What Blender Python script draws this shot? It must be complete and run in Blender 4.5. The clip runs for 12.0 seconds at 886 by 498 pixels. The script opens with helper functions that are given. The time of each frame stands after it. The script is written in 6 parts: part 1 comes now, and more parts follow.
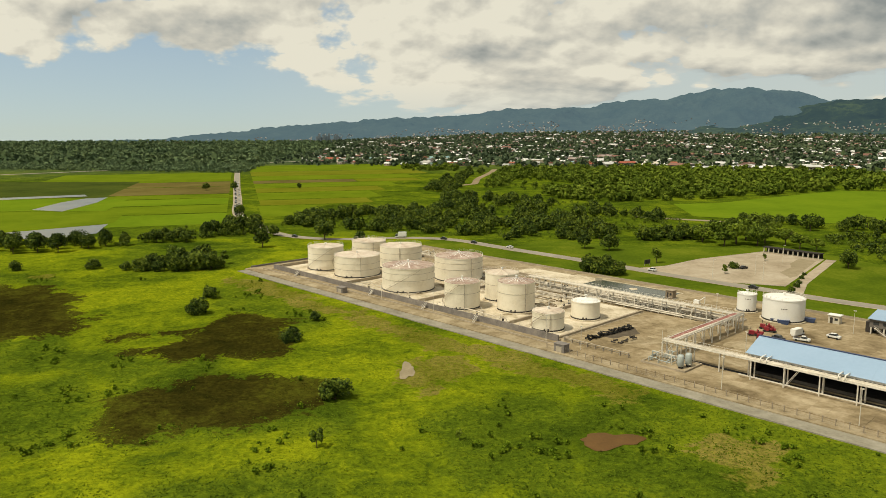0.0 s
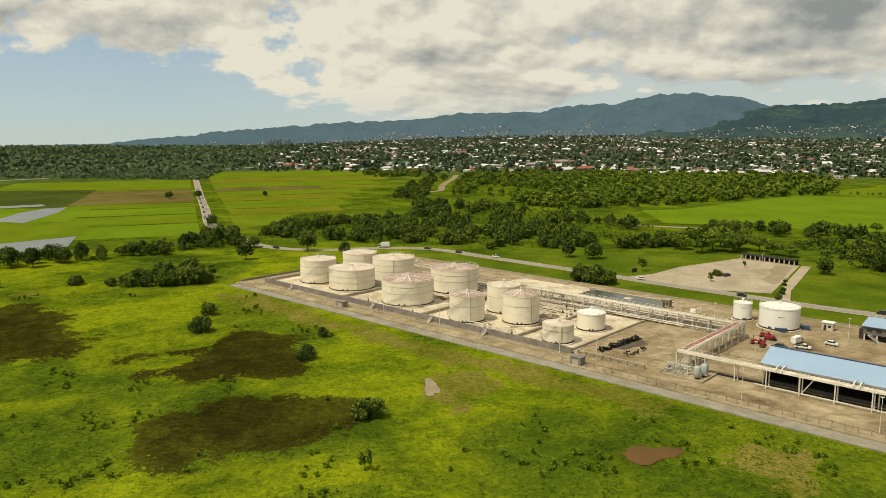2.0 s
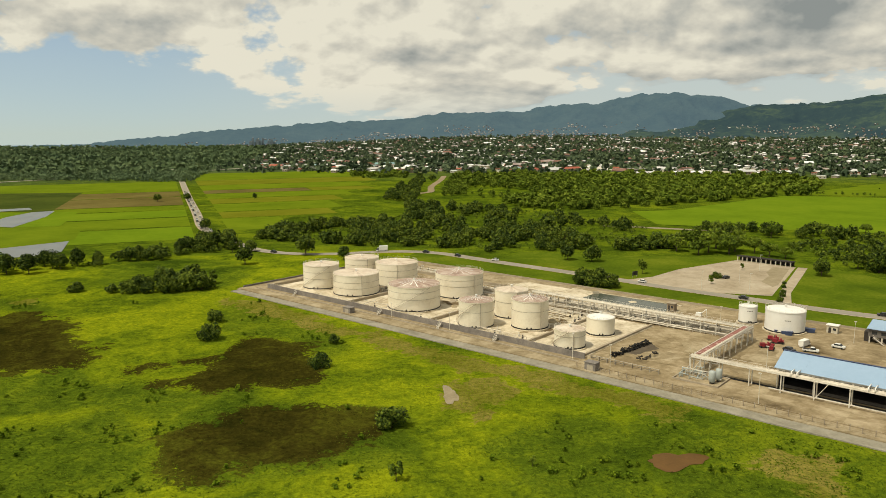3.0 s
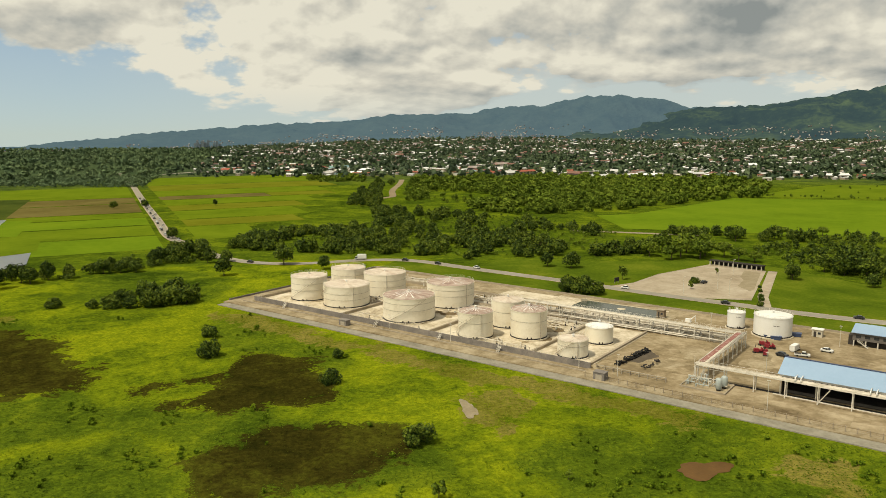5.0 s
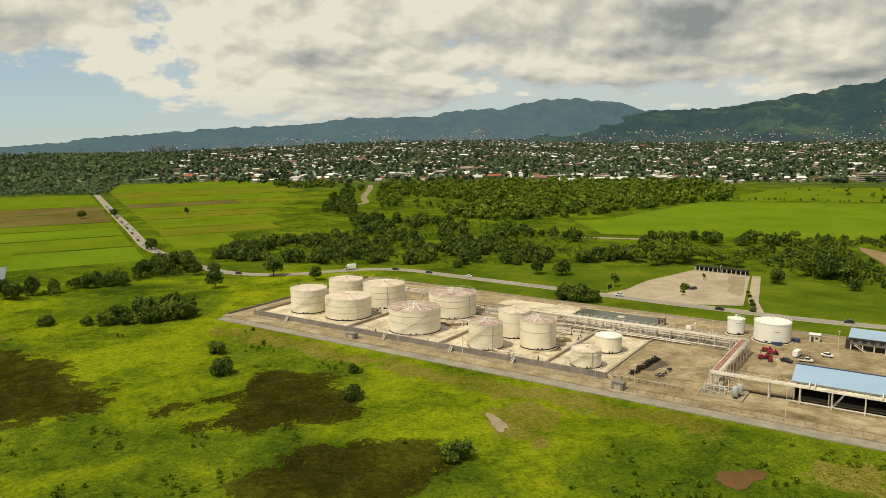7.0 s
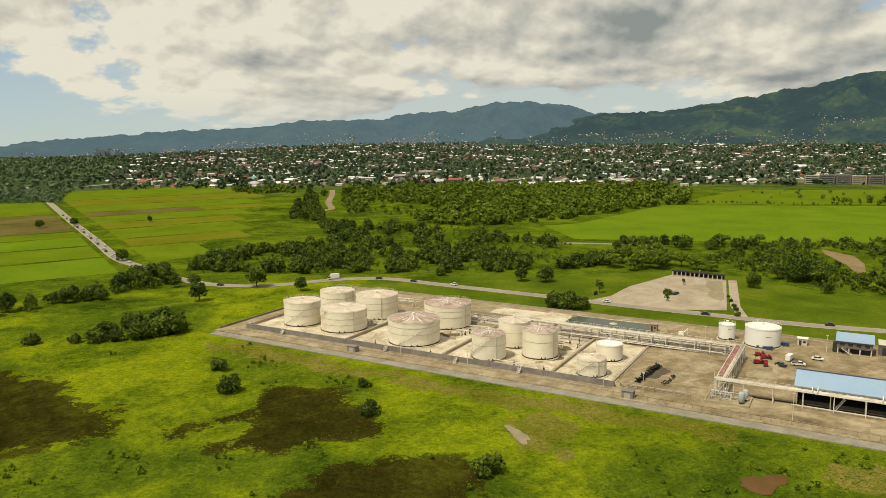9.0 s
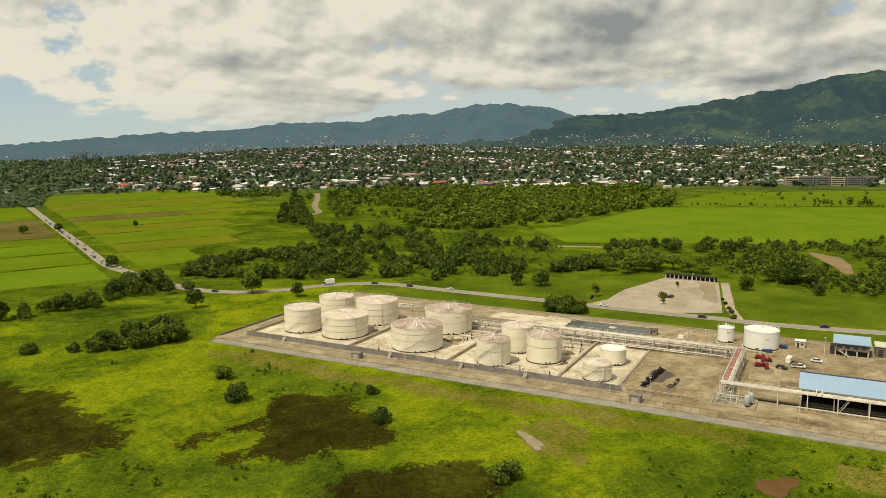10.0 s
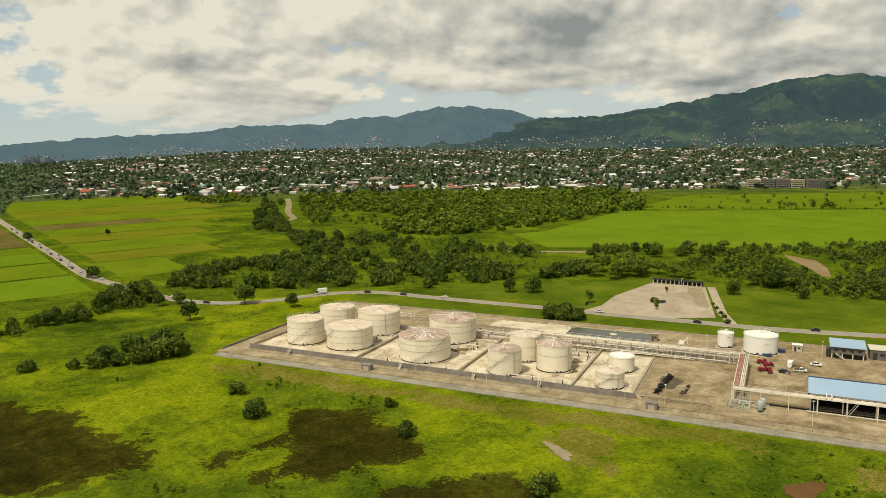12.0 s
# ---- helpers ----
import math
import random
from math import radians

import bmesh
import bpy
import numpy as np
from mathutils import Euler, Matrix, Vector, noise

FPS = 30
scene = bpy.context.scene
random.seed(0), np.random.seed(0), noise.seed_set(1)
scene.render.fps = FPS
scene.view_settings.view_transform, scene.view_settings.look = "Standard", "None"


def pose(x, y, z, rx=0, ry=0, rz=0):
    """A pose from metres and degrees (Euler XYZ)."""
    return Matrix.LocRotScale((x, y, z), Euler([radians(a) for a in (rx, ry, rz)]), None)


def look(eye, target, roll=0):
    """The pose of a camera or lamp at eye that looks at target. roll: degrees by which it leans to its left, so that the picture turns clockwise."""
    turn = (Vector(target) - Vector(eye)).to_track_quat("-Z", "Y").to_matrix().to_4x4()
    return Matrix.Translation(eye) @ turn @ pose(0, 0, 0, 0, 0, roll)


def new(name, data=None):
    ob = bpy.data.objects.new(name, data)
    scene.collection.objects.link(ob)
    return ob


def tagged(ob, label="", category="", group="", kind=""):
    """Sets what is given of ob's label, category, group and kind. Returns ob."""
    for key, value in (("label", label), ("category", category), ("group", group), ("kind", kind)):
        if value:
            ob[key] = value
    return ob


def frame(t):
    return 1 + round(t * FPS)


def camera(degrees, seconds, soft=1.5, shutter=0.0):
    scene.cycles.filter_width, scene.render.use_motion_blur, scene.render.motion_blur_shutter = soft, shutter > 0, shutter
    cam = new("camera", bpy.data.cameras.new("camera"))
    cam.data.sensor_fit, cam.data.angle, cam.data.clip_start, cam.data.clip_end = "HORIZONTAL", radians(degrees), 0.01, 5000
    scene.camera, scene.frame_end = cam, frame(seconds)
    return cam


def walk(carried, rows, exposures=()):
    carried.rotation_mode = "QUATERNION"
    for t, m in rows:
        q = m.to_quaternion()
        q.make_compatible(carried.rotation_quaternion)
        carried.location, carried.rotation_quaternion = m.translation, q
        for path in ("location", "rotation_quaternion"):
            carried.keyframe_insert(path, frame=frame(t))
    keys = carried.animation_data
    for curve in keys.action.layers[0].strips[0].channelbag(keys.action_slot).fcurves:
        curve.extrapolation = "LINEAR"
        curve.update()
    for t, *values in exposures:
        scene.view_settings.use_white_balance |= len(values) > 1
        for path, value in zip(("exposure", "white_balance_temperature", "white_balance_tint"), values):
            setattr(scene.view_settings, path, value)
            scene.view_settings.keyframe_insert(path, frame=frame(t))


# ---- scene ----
cam = camera(62.3, 12.0, soft=0.85)
PATH = [
    (0, (-1.075, 0.868, 70.662), (-1.081, 2.842, 70.338), -0.2),
    (0.5, (-6.447, 0.695, 71.736), (-6.43, 2.669, 71.415), -0.2),
    (1, (-11.979, 0.5, 72.877), (-11.924, 2.474, 72.558), -0.2),
    (1.5, (-17.317, 0.216, 73.955), (-17.215, 2.188, 73.638), -0.2),
    (2, (-22.535, 0.462, 74.994), (-22.406, 2.433, 74.679), -0.2),
    (2.5, (-27.932, 0.718, 76.321), (-27.78, 2.687, 76.006), -0.3),
    (3, (-33.193, 1.118, 77.676), (-33.015, 3.085, 77.359), -0.3),
    (3.5, (-38.209, 1.381, 78.893), (-37.986, 3.343, 78.575), -0.3),
    (5.5, (-59.422, 3.497, 83.547), (-59.079, 5.443, 83.233), -0.4),
    (6, (-64.631, 4.16, 84.763), (-64.266, 6.102, 84.45), -0.5),
    (6.5, (-69.73, 4.884, 85.807), (-69.33, 6.819, 85.496), -0.5),
    (7, (-74.785, 5.725, 86.794), (-74.35, 7.652, 86.485), -0.5),
    (9, (-95.525, 9.811, 91.375), (-94.96, 11.705, 91.07), -0.6),
    (9.5, (-100.108, 10.845, 92.42), (-99.524, 12.733, 92.116), -0.6),
    (10, (-105.385, 12.025, 93.485), (-104.767, 13.904, 93.184), -0.7),
    (10.5, (-110.353, 13.25, 94.744), (-109.702, 15.117, 94.443), -0.7),
    (11, (-115.302, 14.838, 95.758), (-114.616, 16.693, 95.458), -0.7),
    (11.5, (-120.6, 16.034, 97.041), (-119.882, 17.876, 96.741), -0.7),
    (12, (-125.563, 18.026, 97.825), (-124.842, 19.868, 97.528), -0.8),
]
walk(cam, [(t, look(eye, target, roll)) for t, eye, target, roll in PATH], exposures=[(0.0, -0.12, 7300, 5), (12.0, -0.12, 7300, 5)])

# ---- world, sun, exposure ----


def math_node(tree, op, a, b=None, clamp=False):
    n = tree.nodes.new("ShaderNodeMath")
    n.operation, n.use_clamp = op, clamp
    for slot, value in ((0, a), (1, b)):
        if value is None:
            continue
        if isinstance(value, (int, float)):
            n.inputs[slot].default_value = value
        else:
            tree.links.new(value, n.inputs[slot])
    return n.outputs[0]


def noise_node(tree, vector, scale, detail=4.0, rough=0.55, distort=0.0):
    n = tree.nodes.new("ShaderNodeTexNoise")
    n.inputs["Scale"].default_value, n.inputs["Detail"].default_value = scale, detail
    n.inputs["Roughness"].default_value, n.inputs["Distortion"].default_value = rough, distort
    if vector is not None:
        tree.links.new(vector, n.inputs["Vector"])
    return n.outputs["Fac"]


def ramp(tree, fac, stops):
    n = tree.nodes.new("ShaderNodeValToRGB")
    while len(n.color_ramp.elements) < len(stops):
        n.color_ramp.elements.new(0.5)
    for e, (p, c) in zip(n.color_ramp.elements, stops):
        e.position, e.color = p, (*c, 1) if len(c) == 3 else c
    tree.links.new(fac, n.inputs[0])
    return n.outputs[0]


def mix(tree, fac, a, b):
    n = tree.nodes.new("ShaderNodeMix")
    n.data_type = "RGBA"
    for slot, value in ((0, fac), (6, a), (7, b)):
        if isinstance(value, (int, float)):
            n.inputs[slot].default_value = value
        elif isinstance(value, tuple):
            n.inputs[slot].default_value = (*value, 1)
        else:
            tree.links.new(value, n.inputs[slot])
    return n.outputs[2]


SUN_TO = Vector((-0.50, -0.28, 1.0)).normalized()      # towards the sun
sun = new("sun", bpy.data.lights.new("sun", "SUN"))
sun.data.energy, sun.data.angle, sun.data.color = 3.9, radians(0.6), (1.0, 0.94, 0.82)
sun.matrix_world = Matrix.Translation((0, 0, 400)) @ SUN_TO.to_track_quat("Z", "Y").to_matrix().to_4x4()


def make_world():
    w = bpy.data.worlds.new("sky")
    scene.world = w
    w.use_nodes = True
    t = w.node_tree
    t.nodes.clear()
    way = t.nodes.new("ShaderNodeTexCoord").outputs["Generated"]
    sep = t.nodes.new("ShaderNodeSeparateXYZ")
    t.links.new(way, sep.inputs[0])
    up = math_node(t, "MAXIMUM", sep.outputs[2], 0.0)
    comb = t.nodes.new("ShaderNodeCombineXYZ")
    t.links.new(sep.outputs[0], comb.inputs[0])
    t.links.new(sep.outputs[1], comb.inputs[1])
    t.links.new(math_node(t, "ADD", up, 0.075), comb.inputs[2])
    sky = t.nodes.new("ShaderNodeTexSky")
    sky.sky_type, sky.sun_disc = "NISHITA", False
    sky.sun_elevation, sky.sun_rotation = math.asin(SUN_TO.z), math.atan2(SUN_TO.x, SUN_TO.y)
    sky.air_density, sky.dust_density, sky.ozone_density = 1.0, 1.4, 1.6
    t.links.new(comb.outputs[0], sky.inputs["Vector"])
    blue = t.nodes.new("ShaderNodeBackground")
    blue.inputs[1].default_value = 0.145
    t.links.new(sky.outputs[0], blue.inputs[0])
    # cumulus deck, laid out by bearing and height so that the heaps flatten towards the horizon
    bearing = math_node(t, "ARCTAN2", sep.outputs[0], sep.outputs[1])
    height = math_node(t, "LOGARITHM", math_node(t, "ADD", up, 0.05), math.e)
    flat = t.nodes.new("ShaderNodeCombineXYZ")
    t.links.new(math_node(t, "MULTIPLY", bearing, 8.0), flat.inputs[0])
    t.links.new(math_node(t, "MULTIPLY", height, 2.3), flat.inputs[1])
    flat.inputs[2].default_value = 4.7

    def heap(shift, detail, puff):
        moved = t.nodes.new("ShaderNodeVectorMath")
        moved.operation = "ADD"
        moved.inputs[1].default_value = shift
        t.links.new(flat.outputs[0], moved.inputs[0])
        big = noise_node(t, moved.outputs[0], 0.62, detail, 0.54, 0.35)
        vor = t.nodes.new("ShaderNodeTexVoronoi")
        vor.feature = "SMOOTH_F1"
        vor.inputs["Scale"].default_value, vor.inputs["Smoothness"].default_value = 1.7, 0.5
        vor.inputs["Detail"].default_value, vor.inputs["Roughness"].default_value = min(detail, 4.0), 0.55
        t.links.new(moved.outputs[0], vor.inputs["Vector"])
        return math_node(t, "ADD", math_node(t, "MULTIPLY", big, 0.85), math_node(t, "MULTIPLY", math_node(t, "SUBTRACT", 0.62, vor.outputs["Distance"]), puff))

    body, raised = heap((0, 0, 0), 8.0, 0.24), heap((-0.06, 0.14, 0), 8.0, 0.24)
    broad, broad_above = heap((0, 0, 0), 2.0, 0.12), heap((-0.10, 0.42, 0), 2.0, 0.12)
    # the deck's lower edge: high over the sea, low over the town, middling over the mountains
    edge = ramp(t, math_node(t, "MULTIPLY", math_node(t, "ADD", bearing, 0.6), 0.625), [
        (0.0, (0.74, 0.74, 0.74)), (0.23, (0.72, 0.72, 0.72)), (0.29, (0.12, 0.12, 0.12)), (0.47, (0.08, 0.08, 0.08)), (0.54, (0.30, 0.30, 0.30)), (0.75, (0.34, 0.34, 0.34)), (1.0, (0.20, 0.20, 0.20))])
    cover = math_node(t, "MULTIPLY", math_node(t, "SUBTRACT", up, math_node(t, "MULTIPLY", edge, 0.1)), 6.5)
    cover = math_node(t, "MINIMUM", math_node(t, "MAXIMUM", cover, -0.35), 0.31)
    # one blue gap high over the sea
    gap = math_node(t, "POWER", math_node(t, "ABSOLUTE", math_node(t, "DIVIDE", math_node(t, "ADD", bearing, 0.37), 0.085)), 2.0)
    gap = math_node(t, "EXPONENT", math_node(t, "MULTIPLY", gap, -1.0))
    gap = math_node(t, "MULTIPLY", gap, math_node(t, "MULTIPLY", math_node(t, "SUBTRACT", up, 0.145), 22.0, True))
    dens = math_node(t, "SUBTRACT", math_node(t, "ADD", body, cover), gap)
    mask = ramp(t, dens, [(0.44, (0, 0, 0)), (0.53, (1, 1, 1))])
    lit = math_node(t, "MULTIPLY_ADD", math_node(t, "SUBTRACT", broad, broad_above), 1.9)
    lit.node.inputs[2].default_value = 0.66
    lit = math_node(t, "ADD", lit, math_node(t, "MULTIPLY", math_node(t, "SUBTRACT", body, raised), 2.5))
    lit = math_node(t, "SUBTRACT", lit, math_node(t, "MULTIPLY", math_node(t, "SUBTRACT", dens, 0.74), 0.6))
    gloom = noise_node(t, flat.outputs[0], 0.42, 3.0, 0.5, 0.6)
    lit = math_node(t, "SUBTRACT", lit, math_node(t, "MULTIPLY", math_node(t, "SUBTRACT", gloom, 0.47), 1.5))
    lit = math_node(t, "SUBTRACT", lit, math_node(t, "MULTIPLY", math_node(t, "SUBTRACT", bearing, 0.25), 0.22))
    shade = ramp(t, lit, [(0.0, (0.32, 0.36, 0.39)), (0.38, (0.55, 0.57, 0.575)), (0.66, (0.73, 0.725, 0.695)), (0.98, (0.94, 0.925, 0.86))])
    # pale haze low down, thicker over the mountains than over the sea
    veil = math_node(t, "MULTIPLY", math_node(t, "SUBTRACT", 1.0, math_node(t, "DIVIDE", up, 0.06)), 0.7, True)
    shade = mix(t, veil, shade, (0.66, 0.735, 0.77))
    thick = ramp(t, math_node(t, "ADD", math_node(t, "MULTIPLY", bearing, 1.2), 0.35), [(0.0, (0.18, 0.18, 0.18)), (0.5, (0.75, 0.75, 0.75))])
    thick = math_node(t, "MULTIPLY", thick, math_node(t, "SUBTRACT", 1.0, math_node(t, "MULTIPLY", math_node(t, "SUBTRACT", up, 0.08), 8.0, True)))
    shade = mix(t, mask, (0.67, 0.74, 0.76), shade)
    mask = math_node(t, "MAXIMUM", mask, thick)
    white = t.nodes.new("ShaderNodeBackground")
    white.inputs[1].default_value = 0.88
    t.links.new(shade, white.inputs[0])
    both = t.nodes.new("ShaderNodeMixShader")
    t.links.new(mask, both.inputs[0])
    t.links.new(blue.outputs[0], both.inputs[1])
    t.links.new(white.outputs[0], both.inputs[2])
    t.links.new(both.outputs[0], t.nodes.new("ShaderNodeOutputWorld").inputs[0])


make_world()


# ---- materials ----
def surface(name, colours, scale=0.5, fine=6.0, rough=0.85, metal=0.0, bump=0.0, island=0.0, spread=0.0, local=False, haze_glow=None):
    """A two-scale mottled surface. colours: two or three, from dark to light; island: how far pieces of one mesh differ;
    spread: how far objects that share it differ."""
    m = bpy.data.materials.new(name)
    m.use_nodes = True
    t = m.node_tree
    b = t.nodes["Principled BSDF"]
    where = t.nodes.new("ShaderNodeTexCoord").outputs["Object"] if local else t.nodes.new("ShaderNodeNewGeometry").outputs["Position"]
    big = noise_node(t, where, scale, 5.0, 0.6, 0.4)
    small = noise_node(t, where, fine, 3.0, 0.6)
    fac = math_node(t, "ADD", math_node(t, "MULTIPLY", big, 0.7), math_node(t, "MULTIPLY", small, 0.3))
    if island:
        rnd = t.nodes.new("ShaderNodeNewGeometry").outputs["Random Per Island"]
        fac = math_node(t, "ADD", fac, math_node(t, "MULTIPLY", math_node(t, "SUBTRACT", rnd, 0.5), island))
    if spread:
        rnd = t.nodes.new("ShaderNodeObjectInfo").outputs["Random"]
        fac = math_node(t, "ADD", fac, math_node(t, "MULTIPLY", math_node(t, "SUBTRACT", rnd, 0.5), spread))
    n = len(colours)
    stops = [(0.30 + 0.40 * i / (n - 1), c) for i, c in enumerate(colours)]
    t.links.new(ramp(t, fac, stops), b.inputs["Base Color"])
    b.inputs["Roughness"].default_value, b.inputs["Metallic"].default_value = rough, metal
    b.inputs["Specular IOR Level"].default_value = 0.5 if rough < 0.6 else 0.12 if rough < 0.88 else 0.0
    if bump:
        bn = t.nodes.new("ShaderNodeBump")
        bn.inputs["Strength"].default_value, bn.inputs["Distance"].default_value = 0.6, bump
        t.links.new(small, bn.inputs["Height"])
        t.links.new(bn.outputs[0], b.inputs["Normal"])
    # weak emission that stands in for haze over the mountains
    if haze_glow:
        b.inputs["Emission Color"].default_value, b.inputs["Emission Strength"].default_value = (*haze_glow, 1), 1.0
    return m


TANK_PAINT = surface("tank_paint", [(0.60, 0.53, 0.405), (0.74, 0.68, 0.55), (0.79, 0.74, 0.62)], 0.12, 1.2, 0.62)
TANK_WHITE = surface("tank_white", [(0.68, 0.66, 0.61), (0.76, 0.75, 0.71), (0.80, 0.79, 0.76)], 0.12, 1.6, 0.45)
ROOF_RUST = surface("roof_rust", [(0.26, 0.175, 0.14), (0.38, 0.285, 0.235), (0.50, 0.41, 0.345)], 0.25, 1.0, 0.85, spread=0.22)
ROOF_PALE = surface("roof_pale", [(0.42, 0.33, 0.26), (0.56, 0.475, 0.385), (0.66, 0.59, 0.50)], 0.16, 1.1, 0.75, spread=0.20)
BAND = surface("band_steel", [(0.30, 0.255, 0.20), (0.43, 0.385, 0.315)], 0.5, 3.0, 0.7)
STAIR = surface("stair_steel", [(0.22, 0.175, 0.125), (0.33, 0.28, 0.22)], 0.5, 3.0, 0.7)
DARK = surface("dark_steel", [(0.03, 0.028, 0.025), (0.07, 0.06, 0.055)], 0.8, 4.0, 0.7)
STEEL = surface("pale_steel", [(0.42, 0.39, 0.33), (0.60, 0.56, 0.49), (0.70, 0.67, 0.60)], 0.4, 3.0, 0.6)
PIPE = surface("pipe_paint", [(0.36, 0.32, 0.25), (0.54, 0.49, 0.41), (0.70, 0.65, 0.56)], 0.3, 2.5, 0.6, spread=0.3)
GREYGREEN = surface("vessel_paint", [(0.30, 0.34, 0.33), (0.42, 0.46, 0.45)], 0.5, 3.0, 0.5)
RED = surface("red_paint", [(0.18, 0.020, 0.028), (0.30, 0.04, 0.05)], 0.5, 3.0, 0.65)
REDWALK = surface("walkway_red", [(0.15, 0.06, 0.05), (0.27, 0.12, 0.10), (0.48, 0.38, 0.33)], 0.6, 3.0, 0.8)
CONCRETE = surface("pad_concrete", [(0.095, 0.070, 0.040), (0.25, 0.195, 0.118), (0.43, 0.355, 0.24)], 0.07, 0.5, 0.95, bump=0.02, spread=0.07)
PALECON = surface("bay_concrete", [(0.20, 0.155, 0.095), (0.52, 0.45, 0.335), (0.70, 0.635, 0.52)], 0.11, 0.8, 0.9)
BUND = surface("bund_wall", [(0.125, 0.115, 0.108), (0.205, 0.185, 0.17), (0.30, 0.265, 0.23)], 0.25, 1.8, 0.9)
DIKE = surface("dike_wall", [(0.26, 0.22, 0.16), (0.40, 0.34, 0.26)], 0.25, 1.6, 0.9)
DIRT = surface("bare_earth", [(0.14, 0.105, 0.060), (0.28, 0.225, 0.142), (0.43, 0.365, 0.255)], 0.12, 0.8, 0.95, bump=0.05)
GRAVEL = surface("gravel_track", [(0.17, 0.155, 0.12), (0.255, 0.235, 0.185), (0.33, 0.305, 0.25)], 0.16, 1.2, 0.95, bump=0.03)
ASPHALT = surface("road_asphalt", [(0.22, 0.20, 0.165), (0.31, 0.285, 0.235)], 0.05, 0.7, 0.95)
LOT = surface("lot_gravel", [(0.23, 0.185, 0.125), (0.34, 0.285, 0.21), (0.44, 0.385, 0.30)], 0.06, 0.5, 0.95)
BLUE = surface("blue_roof", [(0.235, 0.345, 0.485), (0.262, 0.375, 0.52), (0.29, 0.405, 0.55)], 0.05, 1.0, 0.5)
BLUEEDGE = surface("blue_trim", [(0.02, 0.035, 0.09), (0.04, 0.06, 0.14)], 0.5, 2.0, 0.5)
WALLGREY = surface("wall_grey", [(0.105, 0.095, 0.09), (0.175, 0.16, 0.145)], 0.3, 2.0, 0.85)
WALLPALE = surface("wall_pale", [(0.45, 0.41, 0.33), (0.60, 0.56, 0.47)], 0.3, 2.0, 0.85)
BARK = surface("bark", [(0.06, 0.045, 0.03), (0.13, 0.10, 0.07)], 1.5, 8.0, 0.95)
LEAF = surface("leaf_dark", [(0.016, 0.031, 0.005), (0.050, 0.082, 0.009), (0.132, 0.168, 0.018)], 0.25, 1.5, 0.75, island=0.38, spread=0.16)
LEAFMID = surface("leaf_mid", [(0.045, 0.072, 0.007), (0.090, 0.135, 0.011), (0.150, 0.195, 0.018)], 0.20, 1.2, 0.75, island=0.4, spread=0.2)
LUSH_LEAF = surface("weed_leaf", [(0.048, 0.084, 0.007), (0.092, 0.146, 0.011), (0.150, 0.205, 0.016)], 0.2, 1.2, 0.9, island=0.3)
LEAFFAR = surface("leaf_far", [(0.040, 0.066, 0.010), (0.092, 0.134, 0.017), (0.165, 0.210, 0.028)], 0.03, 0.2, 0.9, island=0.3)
# paler, bluer leaf: distance haze mixed into the base colour
LEAFSWAMP = surface("leaf_swamp_hazed", [(0.076, 0.120, 0.066), (0.122, 0.172, 0.086), (0.180, 0.230, 0.104)], 0.004, 0.03, 0.9, island=0.15)
LAWN = surface("mown_lawn", [(0.036, 0.062, 0.006), (0.076, 0.112, 0.009), (0.138, 0.160, 0.016)], 0.035, 0.6, 0.95, bump=0.1)
SLOPE = surface("brown_slope", [(0.16, 0.115, 0.060), (0.28, 0.205, 0.115)], 0.1, 0.8, 0.95)
# town leaf, its blue tint put in for the haze
LEAFTOWN = surface("leaf_town_hazed", [(0.038, 0.060, 0.036), (0.074, 0.104, 0.060), (0.130, 0.165, 0.088)], 0.006, 0.1, 0.9, island=0.3)
TUFT = surface("grass_blade", [(0.056, 0.094, 0.007), (0.122, 0.172, 0.010), (0.200, 0.240, 0.013)], 0.016, 0.10, 0.9, island=0.12)
LUSHTUFT = surface("lush_blade", [(0.036, 0.066, 0.007), (0.074, 0.116, 0.010), (0.122, 0.165, 0.012)], 0.03, 0.3, 0.9, island=0.18)
REED = surface("reed_blade", [(0.017, 0.020, 0.003), (0.032, 0.031, 0.005), (0.060, 0.070, 0.008)], 0.035, 0.25, 0.9, island=0.14)
MUD = surface("pond_mud", [(0.085, 0.045, 0.014), (0.140, 0.075, 0.025)], 0.15, 1.5, 0.7)
SAND = surface("bare_sand", [(0.20, 0.165, 0.105), (0.32, 0.27, 0.185)], 0.2, 1.4, 0.9)
WATER = surface("pond_water", [(0.045, 0.055, 0.040), (0.070, 0.080, 0.060)], 0.1, 0.6, 0.25)
FLOOD = surface("flood_water", [(0.13, 0.13, 0.11), (0.20, 0.20, 0.17)], 0.04, 0.4, 0.35)
SEA = surface("sea_water", [(0.20, 0.28, 0.33), (0.26, 0.34, 0.38)], 0.001, 0.01, 0.3)
RIVER = surface("river_silt", [(0.20, 0.155, 0.095), (0.28, 0.225, 0.15)], 0.03, 0.3, 0.9)
PADDY = {
    "green": surface("paddy_green", [(0.076, 0.114, 0.008), (0.106, 0.150, 0.010), (0.132, 0.174, 0.012)], 0.018, 0.16, 0.95),
    "lime": surface("paddy_lime", [(0.082, 0.134, 0.009), (0.110, 0.170, 0.011), (0.138, 0.194, 0.013)], 0.018, 0.16, 0.95),
    "olive": surface("paddy_olive", [(0.098, 0.108, 0.010), (0.126, 0.136, 0.012), (0.152, 0.160, 0.016)], 0.018, 0.16, 0.95),
    "brown": surface("paddy_brown", [(0.080, 0.068, 0.020), (0.116, 0.096, 0.030), (0.148, 0.126, 0.040)], 0.016, 0.14, 0.95),
    "dark": surface("paddy_dark", [(0.026, 0.04, 0.009), (0.048, 0.066, 0.013), (0.072, 0.086, 0.016)], 0.016, 0.14, 0.95),
}
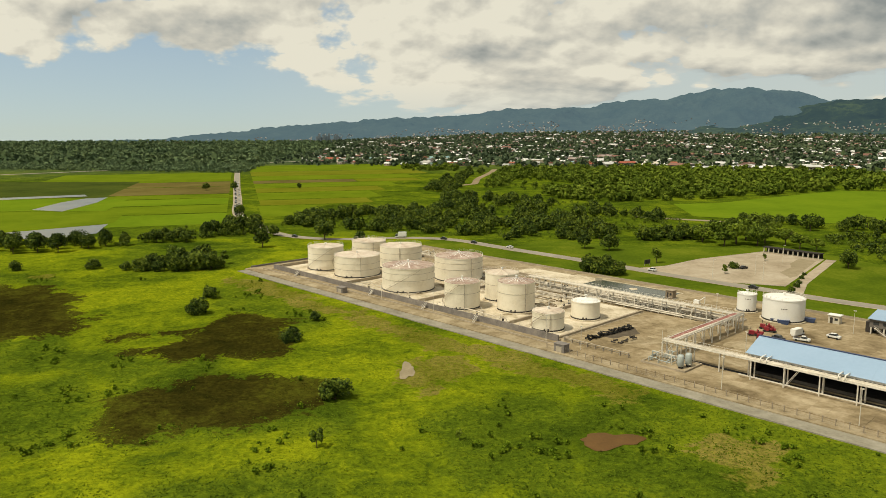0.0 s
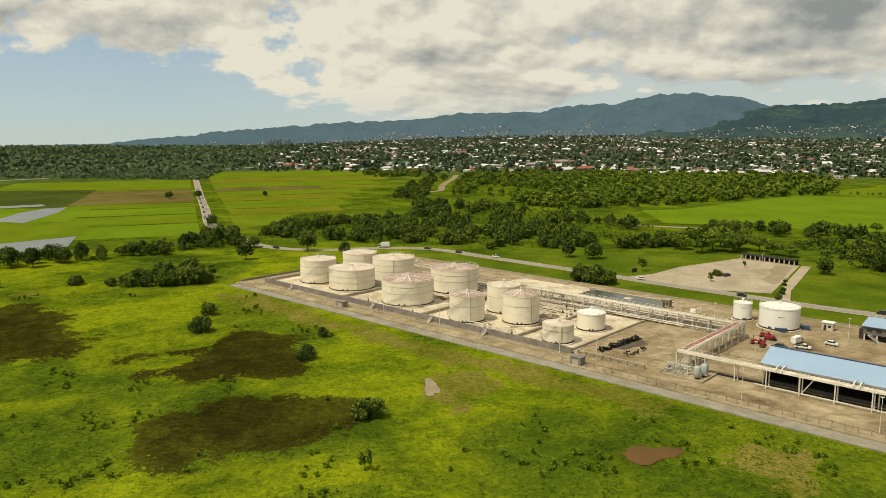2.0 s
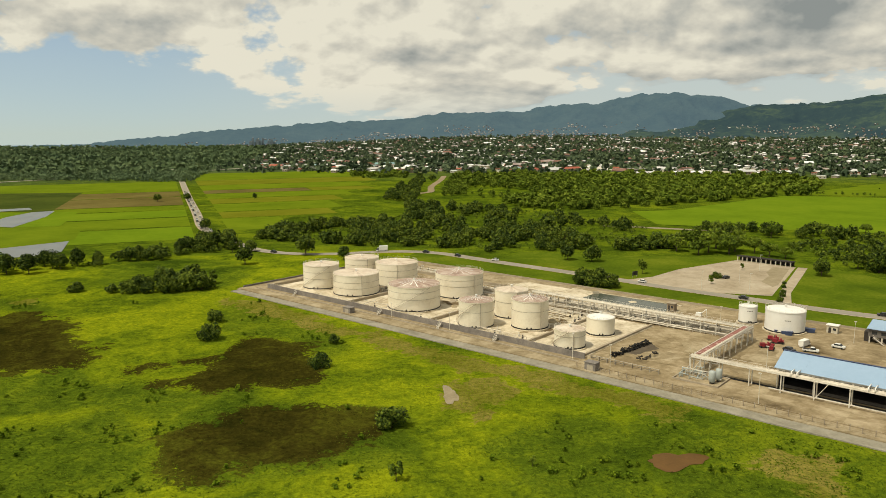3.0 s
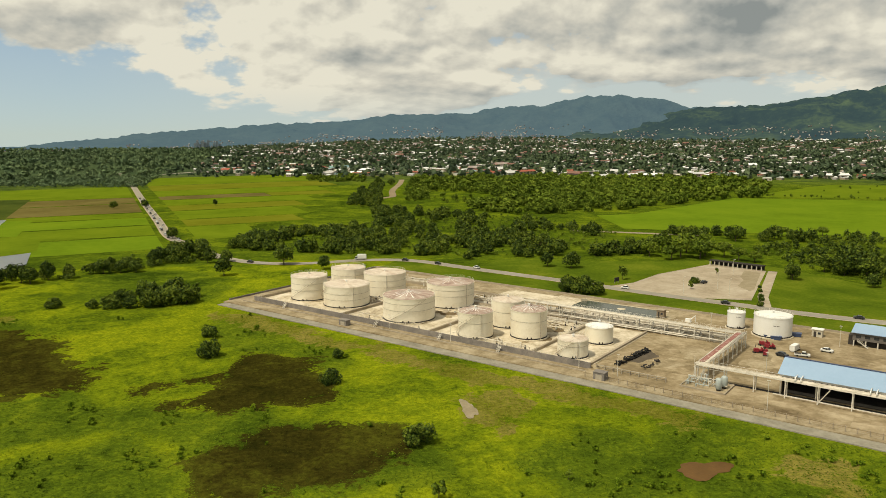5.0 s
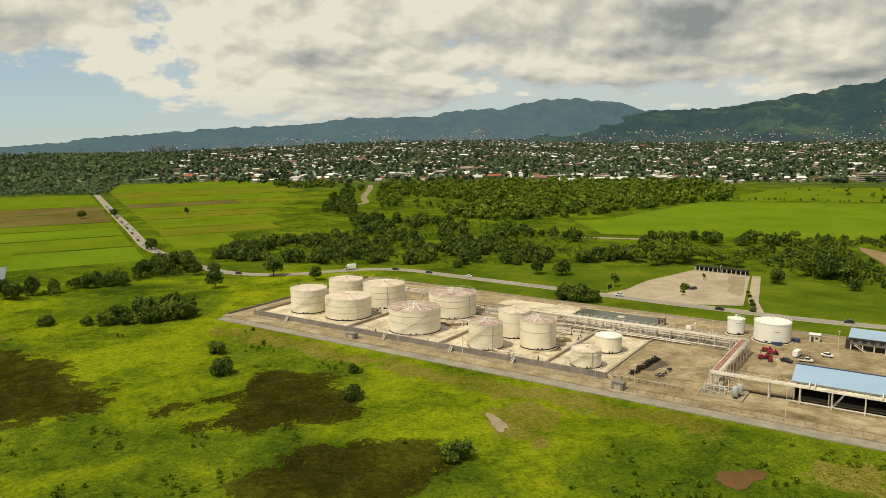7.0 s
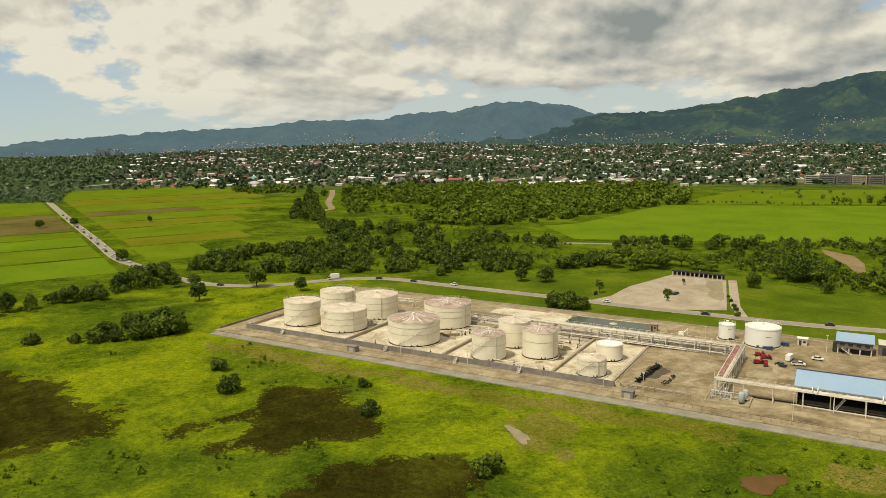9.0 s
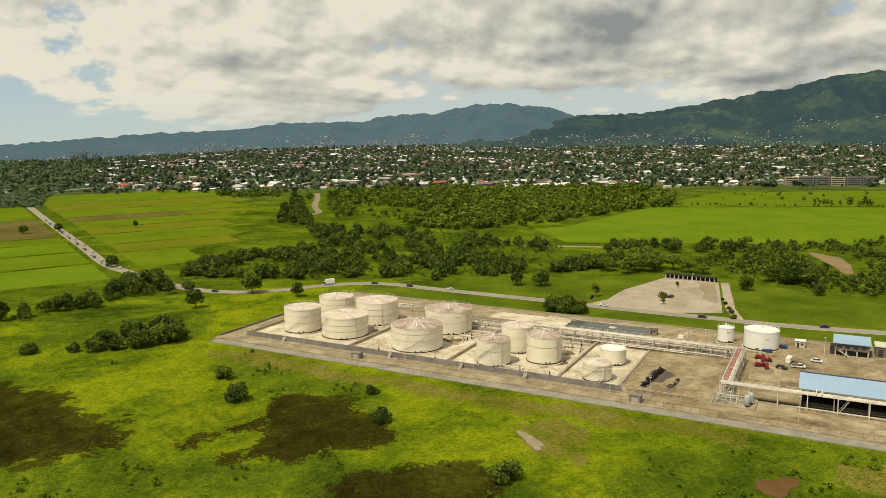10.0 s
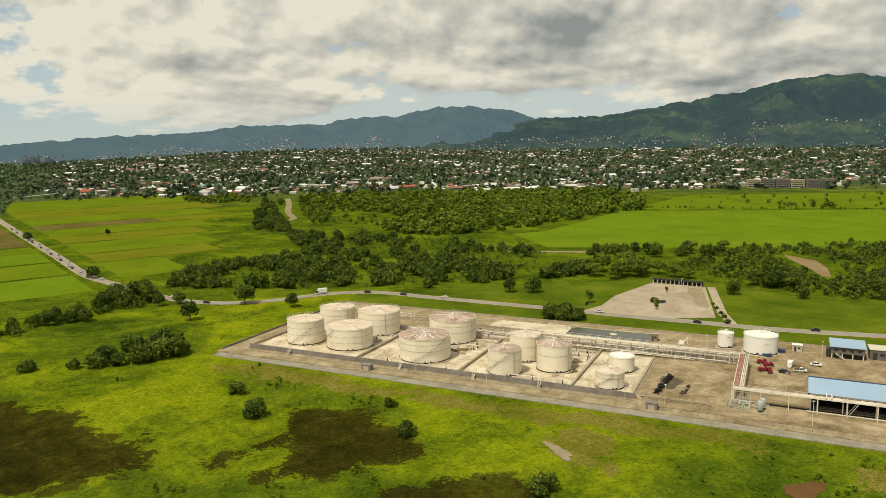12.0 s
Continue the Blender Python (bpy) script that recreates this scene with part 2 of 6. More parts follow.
# both ranges emit a little blue in place of distance haze
HILL = surface("hill_forest_hazed", [(0.006, 0.013, 0.012), (0.014, 0.025, 0.017), (0.056, 0.080, 0.028)], 0.004, 0.03, 0.95, bump=24.0, haze_glow=(0.029, 0.051, 0.074))
HILLFAR = surface("hill_far_hazed", [(0.012, 0.024, 0.024), (0.034, 0.050, 0.042)], 0.006, 0.035, 0.95, bump=24.0, haze_glow=(0.072, 0.118, 0.164))
TOWN_WALL = surface("town_wall", [(0.09, 0.085, 0.08), (0.18, 0.17, 0.16), (0.36, 0.34, 0.31)], 0.01, 0.1, 0.9, island=0.9)
TOWN_ROOF = surface("town_roof", [(0.20, 0.11, 0.085), (0.36, 0.34, 0.32), (0.72, 0.72, 0.70)], 0.008, 0.08, 0.8, island=1.0)
RUBBER = surface("black_rubber", [(0.012, 0.012, 0.012), (0.035, 0.033, 0.03)], 0.6, 3.0, 0.7)
CARWHITE = surface("car_white", [(0.62, 0.62, 0.60), (0.72, 0.72, 0.70)], 0.5, 3.0, 0.3)
CARDARK = surface("car_dark", [(0.02, 0.02, 0.022), (0.045, 0.045, 0.05)], 0.5, 3.0, 0.3)
GLASS = surface("dark_glass", [(0.02, 0.025, 0.03), (0.04, 0.045, 0.05)], 0.5, 3.0, 0.12)
BINBLUE = surface("bin_blue", [(0.03, 0.05, 0.12), (0.05, 0.08, 0.17)], 0.5, 3.0, 0.5)
# near-black: shade under roofs put into colour; also a dark shed roof
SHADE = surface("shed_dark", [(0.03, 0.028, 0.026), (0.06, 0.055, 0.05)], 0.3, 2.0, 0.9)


# ---- building helpers ----
class Shape:
    """Collects boxes, tubes and sheets into one mesh."""

    def __init__(self):
        self.v, self.f = [], []

    def add(self, verts, faces):
        k = len(self.v)
        self.v += [tuple(p) for p in verts]
        self.f += [tuple(i + k for i in f) for f in faces]
        return self

    def box(self, x, y, z, sx, sy, sz, turn=0.0):
        """A box that stands on z, centred on x, y."""
        c, s = math.cos(turn), math.sin(turn)
        pts = []
        for dz in (0, sz):
            for dx, dy in ((-1, -1), (1, -1), (1, 1), (-1, 1)):
                a, b = dx * sx / 2, dy * sy / 2
                pts.append((x + a * c - b * s, y + a * s + b * c, z + dz))
        return self.add(pts, [(3, 2, 1, 0), (4, 5, 6, 7), (0, 1, 5, 4), (1, 2, 6, 5), (2, 3, 7, 6), (3, 0, 4, 7)])

    def tube(self, p, q, r0, r1=None, n=8, caps=True):
        r1 = r0 if r1 is None else r1
        p, q = Vector(p), Vector(q)
        d = (q - p).normalized()
        a = d.orthogonal().normalized()
        b = d.cross(a)
        pts = []
        for c, r in ((p, r0), (q, r1)):
            for i in range(n):
                g = 2 * math.pi * i / n
                pts.append(c + a * (r * math.cos(g)) + b * (r * math.sin(g)))
        faces = [(i, (i + 1) % n, n + (i + 1) % n, n + i) for i in range(n)]
        if caps:
            faces += [tuple(reversed(range(n))), tuple(range(n, 2 * n))]
        return self.add(pts, faces)

    def bar(self, p, q, w):
        return self.tube(p, q, w * 0.7, n=4)

    def lathe(self, x, y, profile, n=40):
        """A body of revolution; profile: (radius, z) from the bottom up."""
        pts, faces = [], []
        for r, z in profile:
            pts += [(x + r * math.cos(2 * math.pi * i / n), y + r * math.sin(2 * math.pi * i / n), z) for i in range(n)]
        for k in range(len(profile) - 1):
            faces += [(k * n + i, k * n + (i + 1) % n, (k + 1) * n + (i + 1) % n, (k + 1) * n + i) for i in range(n)]
        return self.add(pts, faces)

    def sheet(self, outline, z):
        return self.add([(x, y, z) for x, y in outline], [tuple(range(len(outline)))])

    def slab(self, outline, z0, z1):
        n = len(outline)
        pts = [(x, y, z0) for x, y in outline] + [(x, y, z1) for x, y in outline]
        return self.add(pts, [tuple(range(n, 2 * n)), tuple(reversed(range(n)))] + [(i, (i + 1) % n, n + (i + 1) % n, n + i) for i in range(n)])

    def mesh(self, name, material, smooth=False):
        me = bpy.data.meshes.new(name)
        me.from_pydata(self.v, [], self.f)
        me.materials.append(material)
        if smooth:
            me.polygons.foreach_set("use_smooth", [True] * len(me.polygons))
        me.update()
        return me


def part(name, shape, material, parent=None, label="", smooth=False):
    ob = new(name, shape.mesh(name, material, smooth) if isinstance(shape, Shape) else shape)
    if parent is not None:
        ob.parent = parent
    return tagged(ob, label)


def thing(name, m, label, category, group="", kind=""):
    ob = new(name)
    ob.matrix_basis = m
    return tagged(ob, label, category, group, kind)


# the depot's own axes: u along its front track, v away from the track
SITE = pose(-102, 363, 0, 0, 0, -46.4)


def S(u, v, z=0.0, turn=0.0):
    return SITE @ pose(u, v, z, 0, 0, turn)


PAD = 0.9


# ---- ground ----
def graded(lo, hi, a, b, step, grow=1.16):
    out = list(np.arange(a, b + step, step))
    s, x = step, out[-1]
    while x < hi:
        s *= grow
        x += s
        out.append(min(x, hi))
    s, x, low = step, a, []
    while x > lo:
        s *= grow
        x -= s
        low.append(max(x, lo))
    return np.array(low[::-1] + out)


def signed(px, py, outline):
    """Distance to an outline, positive inside."""
    best = np.full(px.shape, 1e9)
    inside = np.zeros(px.shape, bool)
    n = len(outline)
    for i in range(n):
        (x0, y0), (x1, y1) = outline[i], outline[(i + 1) % n]
        dx, dy = x1 - x0, y1 - y0
        t = np.clip(((px - x0) * dx + (py - y0) * dy) / (dx * dx + dy * dy + 1e-9), 0, 1)
        best = np.minimum(best, np.hypot(px - x0 - t * dx, py - y0 - t * dy))
        if dy:
            hit = ((y0 > py) != (y1 > py)) & (px < x0 + (py - y0) / dy * dx)
            inside ^= hit
    return np.where(inside, best, -best)


def ripple(px, py, size, seed):
    """Cheap smooth noise, about -1 to 1."""
    rng = np.random.RandomState(seed)
    out = np.zeros(px.shape)
    amp = 1.0
    for k in range(4):
        for j in range(3):
            a, ph = rng.uniform(0, 6.28, 2)
            w = 6.28 / size * (1.9 ** k) * rng.uniform(0.7, 1.3)
            out += amp * np.sin(px * w * math.cos(a) + py * w * math.sin(a) + ph) / 3.0
        amp *= 0.55
    return out


def rise(px, py):
    """The plain climbs gently under the town towards the mountains."""
    px, py = np.asarray(px, float), np.asarray(py, float)
    r, bearing = np.hypot(px + 60, py - 4), np.degrees(np.arctan2(px + 60, py - 4))
    s = np.clip((r - 1500) / 2700, 0, 1.3)
    return 46.0 * s * s * (1.4 - 0.4 * s) * np.clip((bearing + 8) / 16, 0, 1)


REED_BEDS = [
    [(-91, 186), (-79, 199), (-70, 206), (-52, 206), (-37, 201), (-30, 196), (-35, 184), (-38, 175), (-50, 167), (-63, 166), (-76, 157), (-86, 170)],
    [(-103, 227), (-91, 242), (-89, 266), (-82, 278), (-58, 271), (-57, 245), (-50, 232), (-57, 222), (-71, 223), (-86, 217)],
    [(-240, 326), (-217, 330), (-184, 330), (-160, 312), (-150, 288), (-133, 266), (-134, 248), (-153, 243), (-175, 246), (-240, 250)],
    [(-119, 243), (-104, 251), (-84, 261), (-84, 257), (-101, 247), (-116, 239)],
]
LUSH_AND_SHADED = [
    [(-46, 148), (-26, 147), (-22, 124), (-60, 118), (-58, 136)],
    [(-105, 333), (-95, 344), (-72, 315), (-52, 288), (-43, 258), (-52, 243), (-60, 262), (-81, 280), (-97, 293)],
    [(-155, 245), (-134, 248), (-119, 228), (-117, 213), (-130, 204), (-175, 206), (-190, 240)],
    [(-130, 194), (-110, 207), (-92, 195), (-79, 163), (-85, 154), (-99, 150), (-150, 150)],
    [(-100, 203), (-97, 219), (-81, 215), (-70, 221), (-66, 209), (-37, 204), (-28, 194), (-24, 166), (-36, 160), (-50, 164), (-76, 155), (-90, 186)],
    # patch between the beds, coloured dark for a cloud's shadow
    [(-134, 236), (-104, 226), (-72, 220), (-62, 208), (-90, 200), (-118, 212)],
    [(-225, 362), (-190, 352), (-172, 330), (-196, 334), (-235, 338)],
    [(-6, 171), (1, 180), (16, 188), (31, 183), (32, 166), (26, 146), (11, 134), (2, 128), (-1, 148), (-6, 163)],
    [(30, 181), (52, 194), (98, 153), (98, 90), (6, 100), (11, 133), (26, 146)],
    [(-150, 468), (-116, 446), (-104, 400), (-112, 372), (-140, 372), (-178, 385), (-192, 440)],
    [(-126, 548), (-118, 590), (-78, 616), (-12, 636), (-20, 570), (-34, 500), (-96, 524)],
    [(-20, 490), (20, 576), (90, 574), (114, 541), (104, 456), (60, 458), (20, 476)],
    [(225, 400), (238, 470), (352, 512), (520, 470), (440, 380), (330, 300), (250, 318), (238, 350)],
    [(156, 430), (186, 424), (216, 420), (230, 470), (180, 480), (150, 465)],
    [(-700, 520), (-130, 478), (-20, 484), (40, 440), (200, 268), (420, 110), (900, 300), (900, 1400), (-700, 1400)],
]
DRY = [
    [(-108, 352), (-85, 339), (-44, 289), (1, 243), (34, 210), (57, 192), (46, 187), (25, 204), (5, 222), (-32, 260), (-64, 296), (-100, 330)],
    [(-11, 219), (6, 226), (6, 205), (-6, 193), (-15, 199)],
    [(52, 150), (62, 166), (74, 156), (60, 136)],
    [(-205, 350), (-197, 358), (-193, 351), (-200, 342)],
]


POOLS = [(36.5, 159.5, 8.0, 5.2), (-12.5, 209, 3.6, 7.6)]


def make_ground():
    xs = graded(-6500, 6500, -236, 250, 3.0)
    ys = graded(-5200, 6500, 106, 420, 3.0)
    gx, gy = np.meshgrid(xs, ys)
    px, py = gx.ravel(), gy.ravel()
    near = np.clip((signed(px, py, [(-300, 90), (160, 90), (-110, 372), (-300, 372)]) + 4) / 30, 0, 1)
    pz = near * (0.35 * ripple(px, py, 34, 3) + 0.14 * ripple(px, py, 9, 4)) - 0.04
    for cx, cy, rx, ry in POOLS:
        d = np.clip(1.9 - np.hypot((px - cx) / rx, (py - cy) / ry), 0, 1)
        pz = pz * (1 - d) - 0.06 * d
    pz = pz + rise(px, py)
    nx, ny = len(xs), len(ys)
    idx = np.arange(nx * ny).reshape(ny, nx)
    quads = np.stack([idx[:-1, :-1], idx[:-1, 1:], idx[1:, 1:], idx[1:, :-1]], -1).reshape(-1, 4)
    me = bpy.data.meshes.new("ground")
    me.vertices.add(nx * ny)
    me.vertices.foreach_set("co", np.stack([px, py, pz], -1).ravel())
    me.loops.add(quads.size)
    me.loops.foreach_set("vertex_index", quads.ravel())
    me.polygons.add(len(quads))
    me.polygons.foreach_set("loop_start", np.arange(0, quads.size, 4))
    me.update(calc_edges=True)
    me.polygons.foreach_set("use_smooth", np.ones(len(quads), bool))
    wob = 3.6 * ripple(px, py, 22, 7)

    def cover(beds, soft):
        out = np.zeros(px.shape)
        for o in beds:
            out = np.maximum(out, np.clip(0.5 + (signed(px, py, o) + wob) / soft, 0, 1.45))
        return out

    far = np.clip((np.hypot(px, py) - 1150) / 450, 0, 1)
    col = np.stack([cover(REED_BEDS, 15), cover(LUSH_AND_SHADED, 16), cover(DRY, 12), np.ones(px.shape)], -1)
    me.attributes.new("woods", "FLOAT", "POINT").data.foreach_set("value", far)
    att = me.color_attributes.new("cover", "FLOAT_COLOR", "POINT")
    att.data.foreach_set("color", col.ravel())
    m = bpy.data.materials.new("meadow")
    m.use_nodes = True
    t = m.node_tree
    b = t.nodes["Principled BSDF"]
    b.inputs["Roughness"].default_value, b.inputs["Specular IOR Level"].default_value = 0.95, 0.0
    pos = t.nodes.new("ShaderNodeNewGeometry").outputs["Position"]
    big, mid, fine = noise_node(t, pos, 0.020, 5, 0.6, 0.8), noise_node(t, pos, 0.12, 6, 0.65, 0.9), noise_node(t, pos, 0.55, 6, 0.7, 0.4)
    rag = math_node(t, "ADD", math_node(t, "MULTIPLY", math_node(t, "SUBTRACT", mid, 0.5), 2.0), math_node(t, "MULTIPLY", math_node(t, "SUBTRACT", fine, 0.5), 1.0))
    tone = math_node(t, "ADD", math_node(t, "ADD", math_node(t, "MULTIPLY", big, 0.46), math_node(t, "MULTIPLY", mid, 0.32)), math_node(t, "MULTIPLY", fine, 0.22))
    grass = ramp(t, tone, [(0.40, (0.042, 0.070, 0.006)), (0.49, (0.112, 0.150, 0.008)), (0.57, (0.186, 0.220, 0.010))])
    lush = ramp(t, tone, [(0.41, (0.030, 0.052, 0.005)), (0.50, (0.070, 0.105, 0.008)), (0.59, (0.126, 0.162, 0.010))])
    reed = ramp(t, tone, [(0.40, (0.014, 0.015, 0.003)), (0.50, (0.031, 0.028, 0.005)), (0.60, (0.060, 0.064, 0.008))])
    dry = ramp(t, tone, [(0.40, (0.085, 0.092, 0.010)), (0.50, (0.128, 0.128, 0.018)), (0.60, (0.185, 0.160, 0.038))])
    sep = t.nodes.new("ShaderNodeSeparateColor")
    a = t.nodes.new("ShaderNodeAttribute")
    a.attribute_name = "cover"
    t.links.new(a.outputs["Color"], sep.inputs[0])

    def weight(ch):
        w = math_node(t, "ADD", sep.outputs[ch], rag)
        return ramp(t, w, [(0.42, (0, 0, 0)), (0.58, (1, 1, 1))])

    c = mix(t, weight(1), grass, lush)
    c = mix(t, weight(2), c, dry)
    c = mix(t, weight(0), c, reed)
    # far canopy, with some haze blue in its colours
    canopy = ramp(t, noise_node(t, pos, 0.035, 6, 0.75, 0.5), [(0.36, (0.024, 0.042, 0.020)), (0.50, (0.045, 0.068, 0.032)), (0.64, (0.078, 0.106, 0.046))])
    wd = t.nodes.new("ShaderNodeAttribute")
    wd.attribute_name = "woods"
    c = mix(t, wd.outputs["Fac"], c, canopy)
    grain = noise_node(t, pos, 0.75, 8, 0.8, 0.6)
    grey = ramp(t, grain, [(0.34, (0.56, 0.56, 0.57)), (0.5, (1.0, 1.0, 1.0)), (0.66, (1.45, 1.40, 1.25))])
    mul = t.nodes.new("ShaderNodeMix")
    mul.data_type, mul.blend_type = "RGBA", "MULTIPLY"
    mul.inputs[0].default_value = 1.0
    t.links.new(c, mul.inputs[6])
    t.links.new(grey, mul.inputs[7])
    t.links.new(mul.outputs[2], b.inputs["Base Color"])
    bn = t.nodes.new("ShaderNodeBump")
    bn.inputs["Strength"].default_value, bn.inputs["Distance"].default_value = 0.8, 0.5
    t.links.new(fine, bn.inputs["Height"])
    t.links.new(bn.outputs[0], b.inputs["Normal"])
    me.materials.append(m)
    tagged(new("ground", me), "flat marshy meadow of tall yellow-green grass", "ground", kind="structure")


make_ground()


def band(path, width, z):
    """A strip of even width along a path of places."""
    pts = [Vector((x, y)) for x, y in path]
    left, right = [], []
    for i, p in enumerate(pts):
        d = (pts[min(i + 1, len(pts) - 1)] - pts[max(i - 1, 0)]).normalized()
        n = Vector((-d.y, d.x)) * width / 2
        left.append((*(p + n), z))
        right.append((*(p - n), z))
    k = len(pts)
    return Shape().add(left + right, [(i, k + i, k + i + 1, i + 1) for i in range(k - 1)])


def smooth_path(path, steps=6):
    """Catmull-Rom through the places."""
    p = [Vector(q) for q in path]
    out = []
    for i in range(len(p) - 1):
        a, b, c, d = p[max(i - 1, 0)], p[i], p[i + 1], p[min(i + 2, len(p) - 1)]
        for k in range(steps):
            t = k / steps
            out.append(0.5 * ((2 * b) + (c - a) * t + (2 * a - 5 * b + 4 * c - d) * t * t + (3 * b - a - 3 * c + d) * t ** 3))
    return [tuple(q) for q in out + [p[-1]]]


ROAD = [(420, 96), (300, 182), (199, 262), (162, 293), (138, 319), (109, 350), (80, 384), (35, 433), (10, 462), (-8, 473), (-30, 476), (-58, 472), (-80, 473), (-102, 484), (-121, 505),
        (-140, 540), (-158, 577), (-178, 622), (-210, 737), (-258, 905), (-298, 1049), (-360, 1270), (-470, 1640)]
ROAD_LINE = smooth_path(ROAD)
ROAD_MESH = band(ROAD_LINE, 6.4, 0.20)
road = part("road", ROAD_MESH, ASPHALT)
tagged(road, "two-lane grey asphalt road across the plain", "road", kind="structure")
verge = part("verge", band(ROAD_LINE, 8.6, 0.16), LOT)
tagged(verge, "worn earth verge beside the asphalt road", "verge", kind="structure")


FIELDS = []


def field(outline, look_, z, label):
    FIELDS.append(look_)
    ob = part("field", Shape().sheet(outline, 0.04 + 0.0025 * len(FIELDS)), PADDY[look_])
    return tagged(ob, label, "field", "paddy fields", "structure")


def rows_of_fields(origin, along, across, bands, label):
    """Fields side by side: bands are (from, to, look, length from, length to)."""
    ax, ay = along
    bx, by = across
    for i, (s0, s1, kind_, l0, l1) in enumerate(bands):
        pts = []
        for s, l in ((s0 + 2.5, l0), (s0 + 2.5, l1), (s1 - 2.5, l1), (s1 - 2.5, l0)):
            pts.append((origin[0] + ax * s + bx * l, origin[1] + ay * s + by * l))
        field(pts, kind_, 0.05 + 0.004 * (i % 5), label)


rows_of_fields((-166, 612), (-0.27, 0.963), (0.963, 0.27), [
    (-20, 70, "green", 10, 62), (72, 128, "olive", 12, 120), (130, 215, "green", 12, 140), (217, 282, "olive", 12, 160),
    (284, 360, "green", 12, 190), (362, 420, "brown", 12, 150), (362, 420, "olive", 152, 240), (422, 520, "green", 12, 250),
    (522, 640, "olive", 12, 290), (642, 860, "green", 12, 330)], "flat green and olive rice field beside the road")
rows_of_fields((-176, 612), (-0.27, 0.963), (-0.963, -0.27), [
    (-60, 20, "lime", 8, 100), (22, 95, "green", 8, 110), (97, 165, "lime", 8, 130), (167, 215, "green", 8, 140), (217, 330, "brown", 8, 230),
    (332, 420, "brown", 8, 150), (422, 640, "green", 8, 260)], "low wet rice field beside the road")
field([(-296, 500), (-256, 560), (-280, 640), (-420, 640), (-420, 500)], "green", 0.05, "low wet rice field with standing water")
field([(-300, 642), (-330, 760), (-560, 760), (-560, 642)], "lime", 0.05, "low wet rice field with standing water")
field([(-360, 770), (-420, 1010), (-760, 1010), (-700, 770)], "dark", 0.05, "dark flooded rice field")
field([(200, 590), (214, 690), (256, 694), (446, 832), (745, 690), (1010, 560), (820, 420), (455, 460)], "lime", 0.06, "broad flat bright green rice field")
field([(470, 850), (700, 1000), (1010, 880), (1200, 700), (1020, 575), (750, 705)], "green", 0.05, "broad flat green field before the town")
WATERS = [[(-380, 472), (-300, 470), (-250, 486), (-242, 502), (-257, 552), (-312, 502)], [(-372, 654), (-380, 720), (-376, 762), (-358, 774), (-344, 720), (-337, 640)], [(-520, 760), (-470, 771), (-399, 809), (-386, 788), (-459, 748), (-510, 742)]]
for o in WATERS:
    tagged(part("flood_water", Shape().sheet(o, 0.15), FLOOD), "shallow grey flood water on the field", "water", kind="structure")
tagged(part("river", band(smooth_path([(20, 928), (30, 942), (38, 960), (46, 1050), (70, 1180), (86, 1290)]), 9, 0.08), RIVER), "muddy brown river between the woods", "river", kind="structure")
tagged(part("earth_patch", Shape().sheet([(150, 585), (196, 560), (240, 535), (243, 541), (198, 568), (152, 592)], 0.08), SAND), "pale bare earth strip in the meadow", "bare earth", kind="structure")
tagged(part("earth_patch", Shape().sheet([(352, 470), (338, 452), (316, 410), (298, 384), (306, 384), (330, 408), (350, 436)], 0.09), SLOPE), "brown bare earth slope among scrub", "bare earth", kind="structure")


tagged(part("highway", band(smooth_path([(-1100, 900), (-700, 1190), (-387, 1560), (-177, 1880), (25, 1995), (400, 2080)]), 15, 0.22), ASPHALT), "far pale highway before the town", "road", kind="structure")


def pool(name, centre, rx, ry, seed, material, label, category):
    rng = np.random.RandomState(seed)
    k = rng.uniform(-0.5, 0.5, 4)
    pts = []
    for i in range(36):
        g = 2 * math.pi * i / 36
        r = 0.9 + 0.14 * math.sin(2 * g + k[0] * 6) + 0.17 * math.sin(3 * g + k[1] * 6) + 0.08 * math.sin(5 * g + k[2] * 6) + 0.05 * math.sin(9 * g + k[3] * 6)
        pts.append((centre[0] + rx * r * math.cos(g), centre[1] + ry * r * math.sin(g)))
    return tagged(part(name, Shape().sheet(pts, 0.06), material), label, category, kind="structure")


pool("mud_pool", (36.5, 159.5), 7.6, 4.9, 3, MUD, "shallow brown mud pool in the grass", "pool")
pool("mud_flat", (-12.5, 209), 2.7, 7.2, 5, SAND, "dry pale mud flat in the grass", "mud")

LAWNS = [
    [(-22, 446), (-8, 470), (10, 460), (35, 431), (80, 382), (109, 348), (138, 317), (162, 291), (199, 260), (300, 180), (290, 150), (209, 203)],
    [(40, 436), (82, 390), (111, 355), (140, 323), (164, 297), (200, 266), (300, 187), (340, 250), (290, 300), (246, 324), (232, 350), (218, 400), (200, 430), (150, 436), (100, 448), (60, 466)],
]
for o in LAWNS:
    tagged(part("lawn", Shape().sheet(o, 0.05), LAWN), "flat mown green grass beside the road", "lawn", kind="structure")
# parking lot across the road
tagged(part("parking_lot", Shape().sheet([(185, 420), (204, 392), (152, 324), (128, 334), (101, 361), (112, 374), (137, 395)], 0.10), LOT), "empty pale gravel parking lot", "parking lot", kind="structure")
tagged(part("worn_strip", Shape().sheet([(198, 388), (192, 395), (180, 380), (176, 370), (164, 356), (163, 343), (168, 347)], 0.105), SAND), "pale worn concrete strip along the lot", "pavement", kind="structure")
tagged(part("lot_lane", band([(150, 309), (162, 330), (207, 390)], 5.0, 0.13), LOT), "gravel lane beside the parking lot", "lane", kind="structure")
tagged(part("lot_lane", band([(84, 378), (96, 366), (114, 372)], 6.0, 0.115), LOT), "gravel entrance to the parking lot", "lane", kind="structure")


